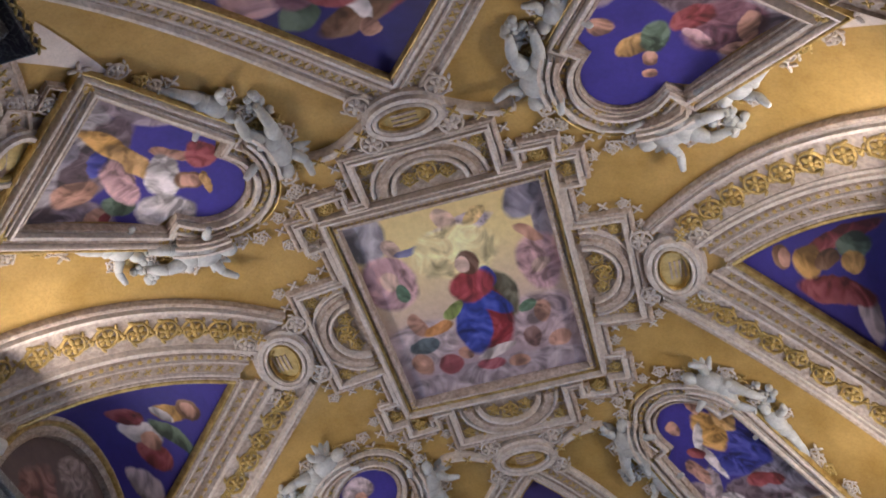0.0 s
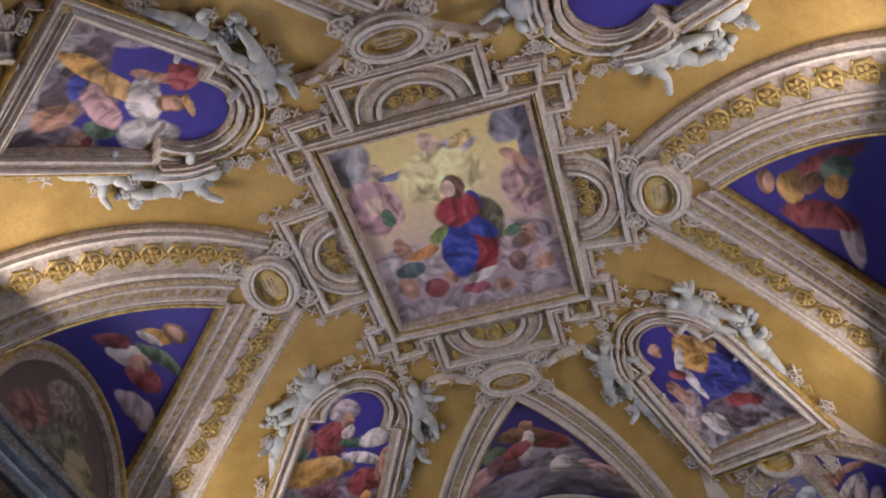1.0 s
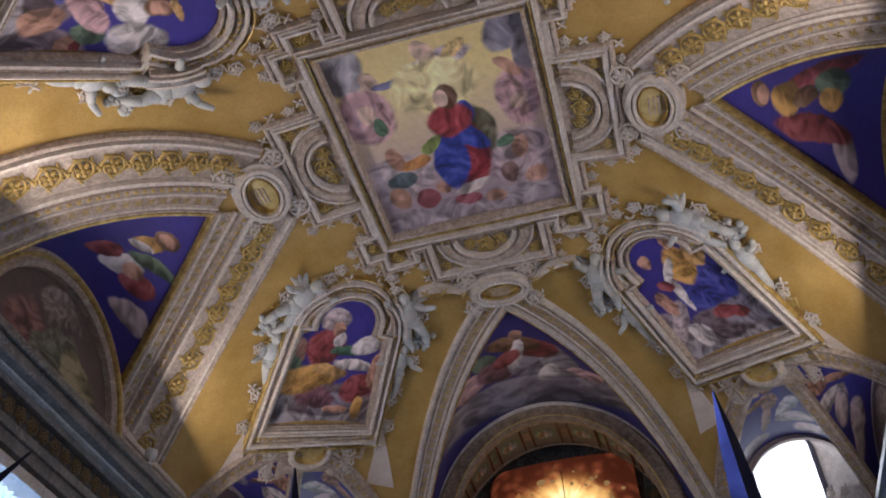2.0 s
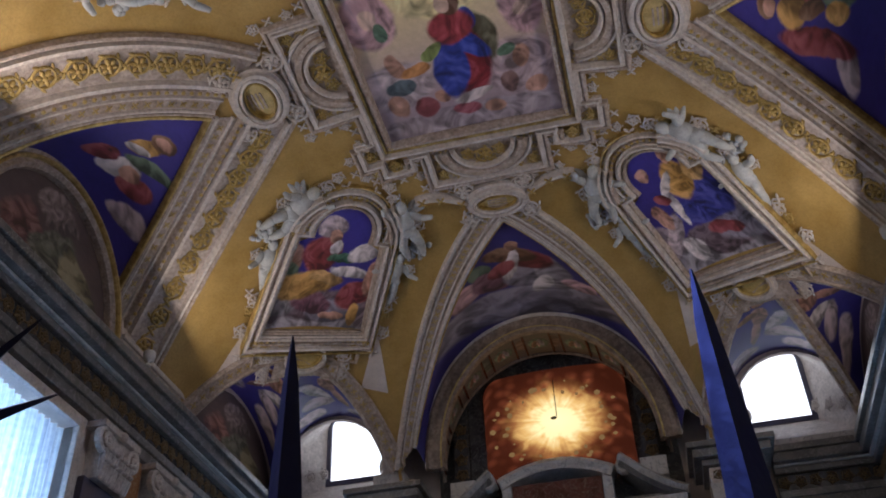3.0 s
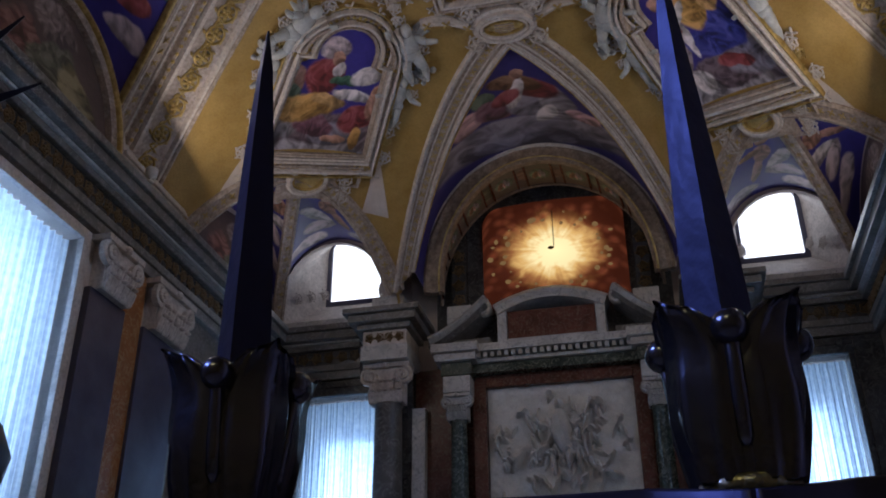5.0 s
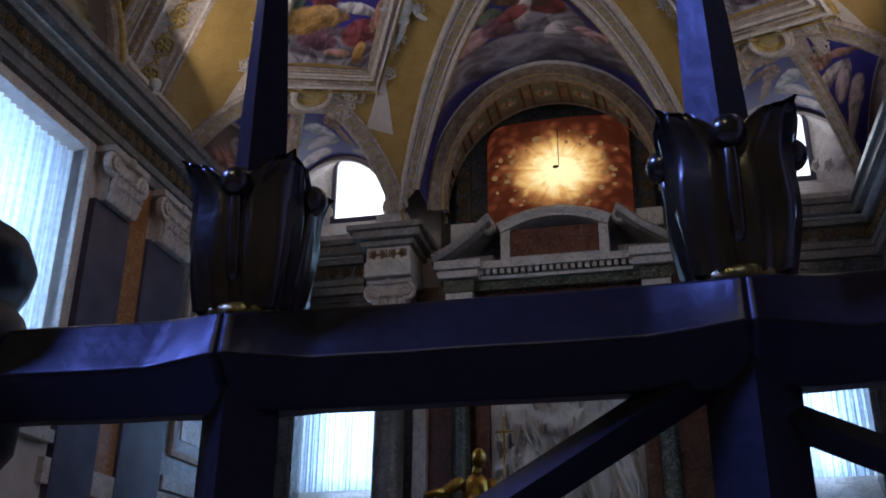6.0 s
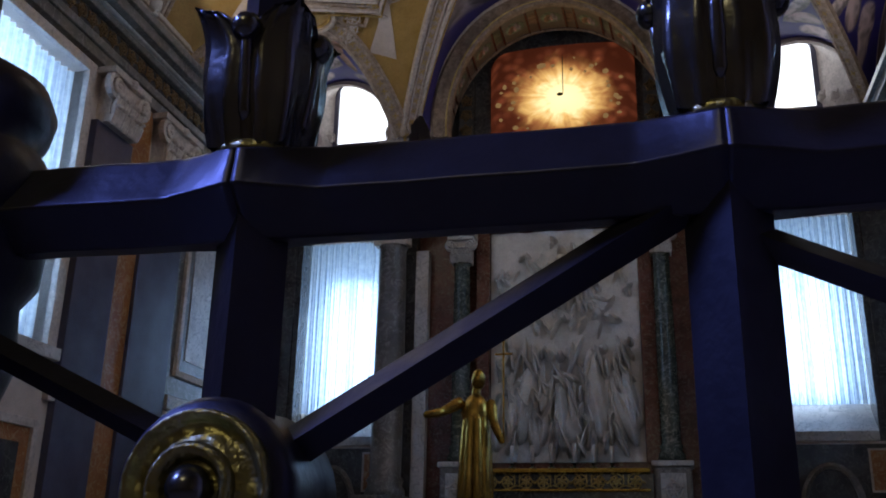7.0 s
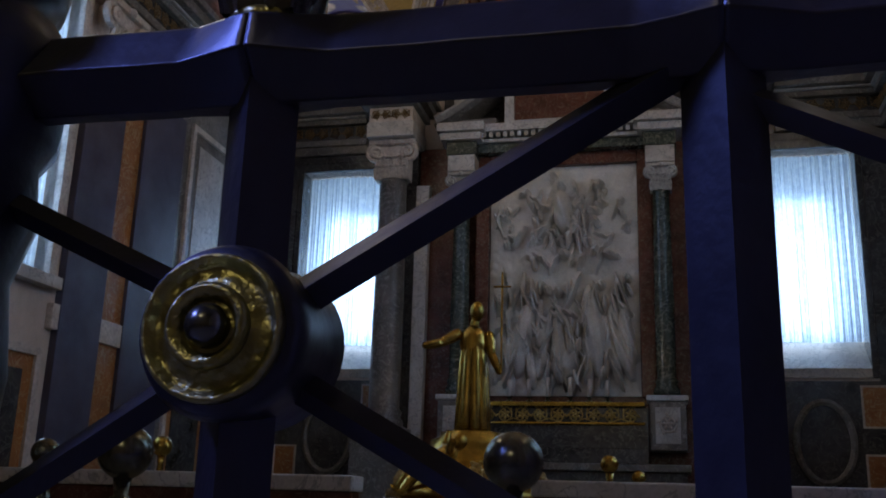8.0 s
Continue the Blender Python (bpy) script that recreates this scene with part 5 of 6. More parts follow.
altar = thing("altarpiece", "marble altarpiece with columns and broken curved pediment on the altar wall", "altarpiece")
Y = HL - 0.12
part("frame", boxes((-1.48, Y - 0.16, 2.75, -1.24, Y, 7.0), (1.30, Y - 0.16, 2.75, 1.54, Y, 7.0), (-1.24, Y - 0.16, 6.78, 1.30, Y, 7.0), bevel=0.02), REDMARBLE, altar, "brown-red marble inner frame")
for s in (-1, 1):
    x = s * 1.69
    part("column", lathe(bmesh.new(), [(0.21, 2.75), (0.21, 2.85), (0.17, 2.92), (0.19, 2.98), (0.155, 3.03), (0.16, 4.2), (0.135, 6.1), (0.16, 6.15)], (x, Y - 0.32, 0)), GREENMARBLE, altar, "dark green marble column", smooth=True)
    volute_capital(altar, x, Y - 0.34, 6.15, 0.42, 0.45, (0, -1), material=MARBLE)
    part("base_block", boxes((x - 0.28, Y - 0.55, 1.9, x + 0.28, Y, 2.66), bevel=0.02), GREYMARBLE, altar)
    part("base_cap", boxes((x - 0.32, Y - 0.59, 2.66, x + 0.32, Y, 2.745), bevel=0.02), MARBLE, altar)
    part("base_panel", boxes((x - 0.19, Y - 0.565, 2.0, x + 0.19, Y - 0.55, 2.56), bevel=0.006), MARBLE, altar)
    stud(ROSE_W, "carved_shield", Vector((x, Y - 0.565, 2.30)), Vector((0, -1, 0)), 0.14, altar)
    part("upper_block", boxes((x - 0.24, Y - 0.52, 6.62, x + 0.24, Y, 6.92), bevel=0.015), MARBLE, altar)
    part("cornice_return", boxes((x - 0.42, Y - 0.72, 7.30, x + 0.42, Y, 7.46), (x - 0.36, Y - 0.64, 7.16, x + 0.36, Y, 7.30), bevel=0.015), MARBLE, altar)
    part("frieze_block", boxes((x - 0.27, Y - 0.54, 6.92, x + 0.27, Y, 7.16), bevel=0.01), GREENMARBLE, altar)
part("frieze", boxes((-1.45, Y - 0.34, 7.0, 1.45, Y, 7.16)), GREENMARBLE, altar, "green marble frieze")
part("cornice", boxes((-1.27, Y - 0.56, 7.32, 1.27, Y, 7.46), (-1.33, Y - 0.42, 7.16, 1.33, Y, 7.23), bevel=0.012), MARBLE, altar)
for k in range(34):
    x = -2.04 + 4.08 * k / 33
    d = 0.62 if abs(abs(x) - 1.69) < 0.38 else 0.5
    part("dentil", boxes((x - 0.035, Y - d, 7.23, x + 0.035, Y, 7.32)), MARBLE, altar)
for s in (-1, 1):
    for dz, th_, m_ in ((0.0, 0.15, MARBLE), (-0.14, 0.10, GREYMARBLE)):
        pts = [Vector((s * x, Y - 0.36, z + dz)) for x, z in bezier((2.16, 7.58), (1.72, 7.72), (1.12, 8.30), 12)]
        part("pediment_arc", sweep(bmesh.new(), pts, [Vector((0, -1, 0))] * 13, [(-th_ / 2, -0.36), (-th_ / 2, 0.26), (0, 0.34), (th_ / 2, 0.22), (th_ / 2, -0.36)]), m_, altar)
    bm = bmesh.new()
    for k in range(22):
        a = k * 0.42
        r = 0.15 - 0.005 * k
        ball(bm, (s * 1.18 + r * math.cos(a) * s, Y - 0.5, 8.12 + r * math.sin(a)), 0.045, (1, 2.6, 1), seg=7)
    part("scroll", bm, MARBLE, altar, smooth=True)
    part("pediment_block", boxes((s * 1.1, Y - 0.42, 7.46, s * 1.95, Y, 7.62), bevel=0.01), GREYMARBLE, altar)
pts = [Vector((x, Y - 0.42, z)) for x, z in bezier((-0.98, 8.10), (0.0, 8.62), (0.98, 8.10), 16)]
part("attic_arch", sweep(bmesh.new(), pts, [Vector((0, -1, 0))] * 17, [(-0.11, -0.4), (-0.11, 0.06), (-0.03, 0.12), (0.05, 0.06), (0.11, 0.10), (0.11, -0.4)]), MARBLE, altar)
part("attic_panel", boxes((-0.78, Y - 0.40, 7.54, 0.78, Y, 8.08), bevel=0.01), REDMARBLE, altar, "red marble tablet")
part("attic_frame", boxes((-0.95, Y - 0.46, 7.46, -0.78, Y, 8.10), (0.78, Y - 0.46, 7.46, 0.95, Y, 8.10), (-0.78, Y - 0.46, 7.46, 0.78, Y, 7.54), bevel=0.012), MARBLE, altar)

# marble relief: rounded, draped forms rising from a slab
rnd = random.Random(4)
FORMS = []
for k in range(10):
    cx, cy = 0.08 + 0.094 * k + rnd.uniform(-0.02, 0.02), 0.20 + rnd.uniform(-0.04, 0.05)
    up = rnd.uniform(0.07, 0.17)
    FORMS.append((cx, cy, 0.042, rnd.uniform(0.11, 0.16), rnd.uniform(-0.35, 0.35), up))
    FORMS.append((cx + rnd.uniform(-0.03, 0.03), cy + 0.20 + rnd.uniform(-0.02, 0.05), 0.026, 0.021, 0, up + 0.03))
    FORMS.append((cx + rnd.uniform(-0.03, 0.03), cy + 0.11, 0.055, 0.013, rnd.uniform(-0.8, 0.8), up + 0.04))
for k in range(95):
    FORMS.append((rnd.uniform(0.04, 0.96), rnd.uniform(0.05, 0.46), rnd.uniform(0.007, 0.017), rnd.uniform(0.03, 0.10), rnd.uniform(-0.8, 0.8), rnd.uniform(0.08, 0.19)))
for k in range(105):
    a = rnd.uniform(0, 6.28)
    r = rnd.uniform(0.15, 1)
    FORMS.append((0.5 + 0.45 * r * math.cos(a), 0.74 + 0.22 * r * math.sin(a), rnd.uniform(0.016, 0.06), rnd.uniform(0.006, 0.020), rnd.uniform(-1.4, 1.4), rnd.uniform(0.04, 0.14)))
FORMS += [(0.5, 0.79, 0.06, 0.09, 0.2, 0.17), (0.49, 0.90, 0.026, 0.022, 0, 0.17), (0.24, 0.24, 0.06, 0.16, -0.35, 0.16), (0.70, 0.27, 0.06, 0.18, 0.2, 0.18), (0.88, 0.22, 0.05, 0.16, 0.5, 0.13), (0.5, 0.14, 0.10, 0.06, 0, 0.10)]


def relief_point(a, b):
    h = 0.0
    for cx, cy, rx, ry, t, up in FORMS:
        dx, dy = a - cx, (b - cy)
        p, q = (dx * math.cos(t) + dy * 0.9 * math.sin(t)) / rx, (dy * math.cos(t) - dx * math.sin(t)) / ry
        e = p * p + q * q
        if e < 1.2:
            lift = (1 - e / 1.2) ** 0.42
            h = max(h, up * 2.0 * lift + 0.030 * math.sin(p * 5.5 + q * 1.5 + 0.8 * math.sin(q * 3) + cx * 40) * lift)
    h += 0.03 * noise.noise(Vector((a * 9, b * 14, 0))) + 0.012 * noise.noise(Vector((a * 30, b * 46, 3)))
    return Vector((-1.23 + a * 2.52, Y - 0.03 - h, 2.78 + b * 4.0))


relief = thing("marble_relief", "tall white marble relief of crowded draped shapes above the altar", "relief")
grid("carved_slab", relief_point, 180, 285, CARVED, relief, smooth=False)

# altar table, gradine, candles
tab = thing("altar_table", "dark marble altar with gilded carved gradine", "altar")
part("body", boxes((-1.95, Y - 1.1, 0.45, 1.95, Y - 0.55, 1.55), bevel=0.02), DARKMARBLE, tab)
part("step", boxes((-2.2, Y - 1.6, 0, 2.2, Y - 0.3, 0.45), bevel=0.02), GREYMARBLE, tab)
part("top_slab", boxes((-2.0, Y - 1.18, 1.55, 2.0, Y - 0.5, 1.66), bevel=0.02), GREYMARBLE, tab)
part("gradine", boxes((-1.4, Y - 0.62, 1.9, 1.4, Y - 0.56, 2.55), (-1.4, Y - 0.85, 1.66, 1.4, Y - 0.56, 1.9), bevel=0.02), DARKMARBLE, tab)
part("gilt_moulding", boxes((-1.3, Y - 0.70, 2.55, 1.35, Y - 0.56, 2.62), (-1.3, Y - 0.68, 2.27, 1.35, Y - 0.62, 2.31), bevel=0.01), GOLD, tab)
for k in range(9):
    stud(ROSE_ME, "gilt_scroll", Vector((-1.12 + 0.28 * k, Y - 0.64, 2.42)), Vector((0, -1, 0)), 0.12, tab, Vector((0, 0, 1)), 1 if k % 2 else -1)
for k, (x, h) in enumerate(((-0.78, 0.26), (-0.46, 0.27), (-0.16, 0.30), (0.20, 0.30), (0.50, 0.26), (0.78, 0.25))):
    cd = thing("candlestick", "white candle in a small dark holder on the altar", "candle", "altar candles", at=(x, Y - 0.63, 2.62))
    part("holder", lathe(bmesh.new(), [(0.07, 0), (0.065, 0.015), (0.02, 0.03), (0.025, 0.06), (0.05, 0.075), (0.05, 0.085)], steps=12), BRONZE, cd)
    part("candle", lathe(bmesh.new(), [(0.032, 0.085), (0.032, 0.085 + h), (0.012, 0.095 + h)], steps=12), WHITE, cd, smooth=True)

# ---- great arch over the altar and lit painting ----
arch = thing("great_arch", "painted and stuccoed arch above the altar", "arch")
def arch_at(t, r, rise, y0, dy, z0=8.45):
    return Vector((-math.cos(t) * r, y0 - dy * math.sin(t), z0 + rise * math.sin(t)))


TH = [math.pi * k / 36 for k in range(37)]
part("arch_face", sweep(bmesh.new(), [arch_at(t, 2.02, 2.16, 6.93, 0.8) for t in TH], [Vector((0, -1, 0))] * 37, [(-0.20, -0.1), (-0.20, 0.03), (-0.14, 0.07), (-0.07, 0.03), (0.07, 0.03), (0.12, 0.07), (0.16, 0.03), (0.16, -0.1)]), SHADED_UMBER, arch)
part("gilt_bead", sweep(bmesh.new(), [arch_at(t, 1.93, 2.06, 6.90, 0.8) for t in TH], [Vector((0, -1, 0))] * 37, TORUS(0.02, 0.04)), GILT, arch)
# soffit ground kept dark: its shadow is put into the paint
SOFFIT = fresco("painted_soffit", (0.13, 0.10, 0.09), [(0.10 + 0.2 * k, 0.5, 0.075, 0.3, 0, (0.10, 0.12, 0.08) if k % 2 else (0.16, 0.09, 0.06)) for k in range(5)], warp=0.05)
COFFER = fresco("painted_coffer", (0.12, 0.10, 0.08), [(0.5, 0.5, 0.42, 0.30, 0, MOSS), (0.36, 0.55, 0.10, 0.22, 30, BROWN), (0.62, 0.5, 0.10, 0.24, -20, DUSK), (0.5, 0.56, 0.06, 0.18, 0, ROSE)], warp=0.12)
grid("soffit", lambda a, b: arch_at(math.pi * a, 1.93, 2.06, 6.95, 0.8).lerp(arch_at(math.pi * a, 2.02, 2.2, 7.5, 0.2), b), 48, 6, SOFFIT, arch, "painted arch soffit with shade in its dark colours")
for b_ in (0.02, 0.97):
    part("soffit_moulding", sweep(bmesh.new(), [arch_at(t, 1.93, 2.06, 6.95, 0.8).lerp(arch_at(t, 2.02, 2.2, 7.5, 0.2), b_) for t in TH], [Vector((0, -0.7, -0.7))] * 37, TORUS(0.03, 0.05)), SHADED_UMBER, arch)
for k in range(9):
    # painted coffers between thin red bars, set flat on the soffit
    def coffer(a, b, t0=math.pi * (k + 0.14) / 9, t1=math.pi * (k + 0.86) / 9):
        t = t0 + a * (t1 - t0)
        return arch_at(t, 1.925, 2.05, 6.95, 0.8).lerp(arch_at(t, 2.0, 2.18, 7.5, 0.2), 0.16 + 0.66 * b) + Vector((math.cos(t), -0.25, -math.sin(t))) * 0.012
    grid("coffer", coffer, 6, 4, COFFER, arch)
    for w in (0.14, 0.86):
        t = math.pi * (k + w) / 9
        inw = Vector((math.cos(t), -0.3, -math.sin(t))).normalized()
        a_, b_ = arch_at(t, 1.925, 2.05, 6.95, 0.8), arch_at(t, 2.0, 2.18, 7.5, 0.2)
        bm = bmesh.new()
        limb(bm, a_.lerp(b_, 0.14) + inw * 0.01, a_.lerp(b_, 0.84) + inw * 0.01, 0.022, 0.022, 6)
        part("red_bar", bm, REDMARBLE, arch)
tagged(part("niche_back", boxes((-2.15, HL - 0.10, 7.3, 2.15, HL - 0.004, 10.95)), DARKMARBLE), "dark recess behind the lit painting", "wall", kind="structure")
for s in (-1, 1):
    jm = thing("niche_jamb", "dark ornamented jamb beside the lit painting", "pilaster", "niche jambs")
    part("shaft", boxes((s * 1.55, HL - 0.3, 8.0, s * 1.82, HL - 0.1, 9.9), bevel=0.01), DARKMARBLE, jm)
    part("block", boxes((s * 1.45, HL - 0.4, 8.0, s * 1.9, HL - 0.1, 8.35), bevel=0.015), MARBLE, jm)
    for k in range(4):
        stud(SCROLL_ME, "scroll_ornament", Vector((s * 1.685, HL - 0.305, 8.50 + 0.30 * k)), Vector((0, -1, 0)), 0.105, jm, None, 1 if k % 2 else -1)


def glory_material():
    """Amber painting whose glow is put in as emission: bright centre, ring of small round forms, red-brown rim."""
    m, t, b = nodes_of("glowing_amber_painting")
    uv = t.nodes.new("ShaderNodeUVMap")
    mp = t.nodes.new("ShaderNodeMapping")
    mp.vector_type = "TEXTURE"
    mp.inputs["Location"].default_value = (0.5, 0.5, 0)
    mp.inputs["Scale"].default_value = (0.5, 0.5, 1)
    t.links.new(uv.outputs[0], mp.inputs[0])
    ln = t.nodes.new("ShaderNodeVectorMath")
    ln.operation = "LENGTH"
    t.links.new(mp.outputs[0], ln.inputs[0])
    nz = add(t, "ShaderNodeTexNoise", Scale=9.0, Detail=6.0, Distortion=0.8)
    t.links.new(uv.outputs[0], nz.inputs["Vector"])
    mx = t.nodes.new("ShaderNodeMath")
    mx.operation = "MULTIPLY_ADD"
    mx.inputs[1].default_value = 0.55
    t.links.new(nz.outputs[0], mx.inputs[0])
    t.links.new(ln.outputs["Value"], mx.inputs[2])
    # rays spreading from the centre
    way = t.nodes.new("ShaderNodeVectorMath")
    way.operation = "NORMALIZE"
    t.links.new(mp.outputs[0], way.inputs[0])
    rays = add(t, "ShaderNodeTexNoise", Scale=7.0, Detail=3.0)
    t.links.new(way.outputs[0], rays.inputs["Vector"])
    spread = t.nodes.new("ShaderNodeMath")
    spread.operation = "MULTIPLY_ADD"
    spread.inputs[1].default_value = -0.30
    t.links.new(rays.outputs[0], spread.inputs[0])
    t.links.new(mx.outputs[0], spread.inputs[2])
    off = t.nodes.new("ShaderNodeMath")
    off.inputs[1].default_value = 0.03
    t.links.new(spread.outputs[0], off.inputs[0])
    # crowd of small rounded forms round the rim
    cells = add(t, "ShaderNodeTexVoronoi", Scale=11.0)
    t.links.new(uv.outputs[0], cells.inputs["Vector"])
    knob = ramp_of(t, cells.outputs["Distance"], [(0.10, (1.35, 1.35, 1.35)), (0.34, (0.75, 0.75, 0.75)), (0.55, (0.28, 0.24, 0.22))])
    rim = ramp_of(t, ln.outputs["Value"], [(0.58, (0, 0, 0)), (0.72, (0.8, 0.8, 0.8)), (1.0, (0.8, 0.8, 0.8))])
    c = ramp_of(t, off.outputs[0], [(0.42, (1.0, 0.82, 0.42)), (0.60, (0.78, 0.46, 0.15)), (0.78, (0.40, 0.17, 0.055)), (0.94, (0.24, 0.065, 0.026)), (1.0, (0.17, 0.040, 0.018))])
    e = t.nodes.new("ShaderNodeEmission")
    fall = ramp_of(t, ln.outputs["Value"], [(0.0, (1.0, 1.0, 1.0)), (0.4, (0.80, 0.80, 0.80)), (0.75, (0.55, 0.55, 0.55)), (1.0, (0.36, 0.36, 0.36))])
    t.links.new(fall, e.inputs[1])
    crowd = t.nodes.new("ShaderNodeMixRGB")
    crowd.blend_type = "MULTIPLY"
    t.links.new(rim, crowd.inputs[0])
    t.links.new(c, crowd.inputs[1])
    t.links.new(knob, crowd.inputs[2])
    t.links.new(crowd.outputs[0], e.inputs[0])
    b.inputs["Base Color"].default_value = (0.05, 0.010, 0.006, 1)
    b.inputs["Roughness"].default_value, b.inputs["Specular IOR Level"].default_value = 0.8, 0.15
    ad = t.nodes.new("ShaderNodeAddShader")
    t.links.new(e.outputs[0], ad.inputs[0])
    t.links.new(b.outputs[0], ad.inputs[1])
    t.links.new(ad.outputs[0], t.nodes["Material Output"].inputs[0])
    return m


gl = thing("lit_painting", "amber painting with an emissive glowing centre in the niche", "painting")
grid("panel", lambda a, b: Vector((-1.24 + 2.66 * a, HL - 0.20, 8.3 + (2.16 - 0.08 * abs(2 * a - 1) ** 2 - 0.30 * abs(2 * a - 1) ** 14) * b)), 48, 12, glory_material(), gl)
# the round forms emit as well, so they don't read dark on the glow
AMBER = glow("amber_emissive_paint", (0.62, 0.36, 0.15), 0.24)
rnd = random.Random(11)
for k in range(44):
    a = 2 * math.pi * k / 22 + rnd.uniform(-0.16, 0.16)
    q = (1.0 if k < 22 else 1.14) + rnd.uniform(-0.11, 0.11)
    bm = bmesh.new()
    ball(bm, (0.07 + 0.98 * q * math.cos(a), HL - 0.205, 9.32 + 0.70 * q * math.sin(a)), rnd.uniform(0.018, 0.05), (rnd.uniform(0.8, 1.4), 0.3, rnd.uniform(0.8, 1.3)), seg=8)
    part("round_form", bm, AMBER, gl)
bm = bmesh.new()
ball(bm, (0.05, HL - 0.23, 9.42), 0.05, (1.2, 0.4, 0.7), seg=8)
part("dark_boss", bm, BRONZE, gl)
part("cable", boxes((0.10, HL - 0.23, 9.45, 0.115, HL - 0.21, 10.2)), IRON, gl)

# ---- floodlight housings on the cornice ----
for sx in (-1, 1):
    for sy in (-1, 1):
        fl = thing("floodlight", "small white floodlight standing on the cornice", "lamp", "cornice floodlights", at=(sx * 4.92, sy * 1.95, 8.22))
        part("housing", lathe(bmesh.new(), [(0.05, 0), (0.05, 0.02), (0.015, 0.03), (0.015, 0.08), (0.08, 0.1), (0.09, 0.2), (0.085, 0.22)], steps=16), WHITE, fl, smooth=True)
# ---- font in the middle of the room ----
def figure_mesh(name, pose_, wings=False, robe=False):
    """A plain rounded figure of stucco or metal, without features; pose_ turns arms and legs."""
    bm = bmesh.new()
    fat = 1.0 if robe else 1.32

    def arm(a, b, ra, rb):
        limb(bm, a, b, ra * fat, rb * fat)
    ax, bx, lx, rx, lean = pose_
    ball(bm, (0, 0, 0.62), 0.115 * fat, (1.05, 0.78, 1.25), seg=10)
    ball(bm, (0, 0.01, 0.46), 0.11 * fat, (1.05, 0.85, 0.9), seg=10)
    ball(bm, (0.02 * lean, -0.02, 0.86), 0.068 * fat, (0.9, 1, 1.12), seg=10)
    limb(bm, (0, 0, 0.74), (0.01 * lean, -0.01, 0.81), 0.04, 0.035)
    for s, an in ((-1, ax), (1, bx)):
        sh = Vector((s * 0.12, 0, 0.70))
        el = sh + Vector((s * 0.16 * math.cos(an), -0.05, 0.16 * math.sin(an)))
        bend = 0.25 if robe else 0.7
        ha = el + Vector((s * 0.14 * math.cos(an + bend), -0.08, 0.14 * math.sin(an + bend)))
        arm(sh, el, 0.045, 0.036)
        arm(el, ha, 0.036, 0.026)
    if robe:
        for k in range(9):
            a = 2 * math.pi * k / 9
            limb(bm, (0.07 * math.cos(a), 0.06 * math.sin(a), 0.56), (0.105 * math.cos(a), 0.10 * math.sin(a), 0.02), 0.045, 0.05)
    else:
        for s, an in ((-1, lx), (1, rx)):
            hp = Vector((s * 0.06, 0, 0.42))
            kn = hp + Vector((s * 0.2 * math.sin(an), -0.06, -0.22 * math.cos(an)))
            ft = kn + Vector((s * 0.1 * math.sin(an - 0.5), 0.04, -0.22))
            arm(hp, kn, 0.065, 0.048)
            arm(kn, ft, 0.048, 0.03)
            ball(bm, ft + Vector((0, -0.03, -0.01)), 0.036, (0.8, 1.4, 0.6), seg=7)
        limb(bm, (-0.12, -0.02, 0.5), (0.13, -0.05, 0.42), 0.045, 0.06)
    if wings:
        for s in (-1, 1):
            for k in range(3):
                arm((s * 0.07, 0.06, 0.70), (s * (0.24 + 0.05 * k), 0.10, 0.92 - 0.10 * k), 0.05, 0.02)
    bmesh.ops.recalc_face_normals(bm, faces=bm.faces)
    me = bpy.data.meshes.new(name)
    bm.to_mesh(me)
    bm.free()
    me.shade_smooth()
    return me


FIG = [figure_mesh("stucco_figure", p, w) for p, w in (((0.9, -0.4, 0.2, 0.5, 1), True), ((-0.5, 0.6, 0.6, 0.1, -1), True), ((-0.9, -0.7, 0.1, 0.25, 1), False), ((0.3, -0.9, 0.3, 0.1, -1), False))]
for me_ in FIG:
    me_.materials.append(GREY)


FRUIT_ME = bead_mesh("fruit", 1, 1, 1)
FRUIT_ME.materials.append(GREY)


def place_figure(me, x, y, up, size, flip=1, lift=0.04):
    """Lay a figure on the vault, head towards plan direction `up`."""
    p, n = on_vault(x, y, lift)
    z = Vector((up[0], up[1], 0))
    z = (z - n * z.dot(n)).normalized()
    yv = -n
    xv = yv.cross(z)
    ob = tagged(new("stucco_figure", me), "grey-white stucco figure in relief beside a frame", "statue", "stucco figures on the vault")
    ob.matrix_world = Matrix.Translation(p - z * size * 0.5) @ Matrix((xv * flip, yv, z)).transposed().to_4x4() @ Matrix.Diagonal((size, size, size, 1))
    return ob


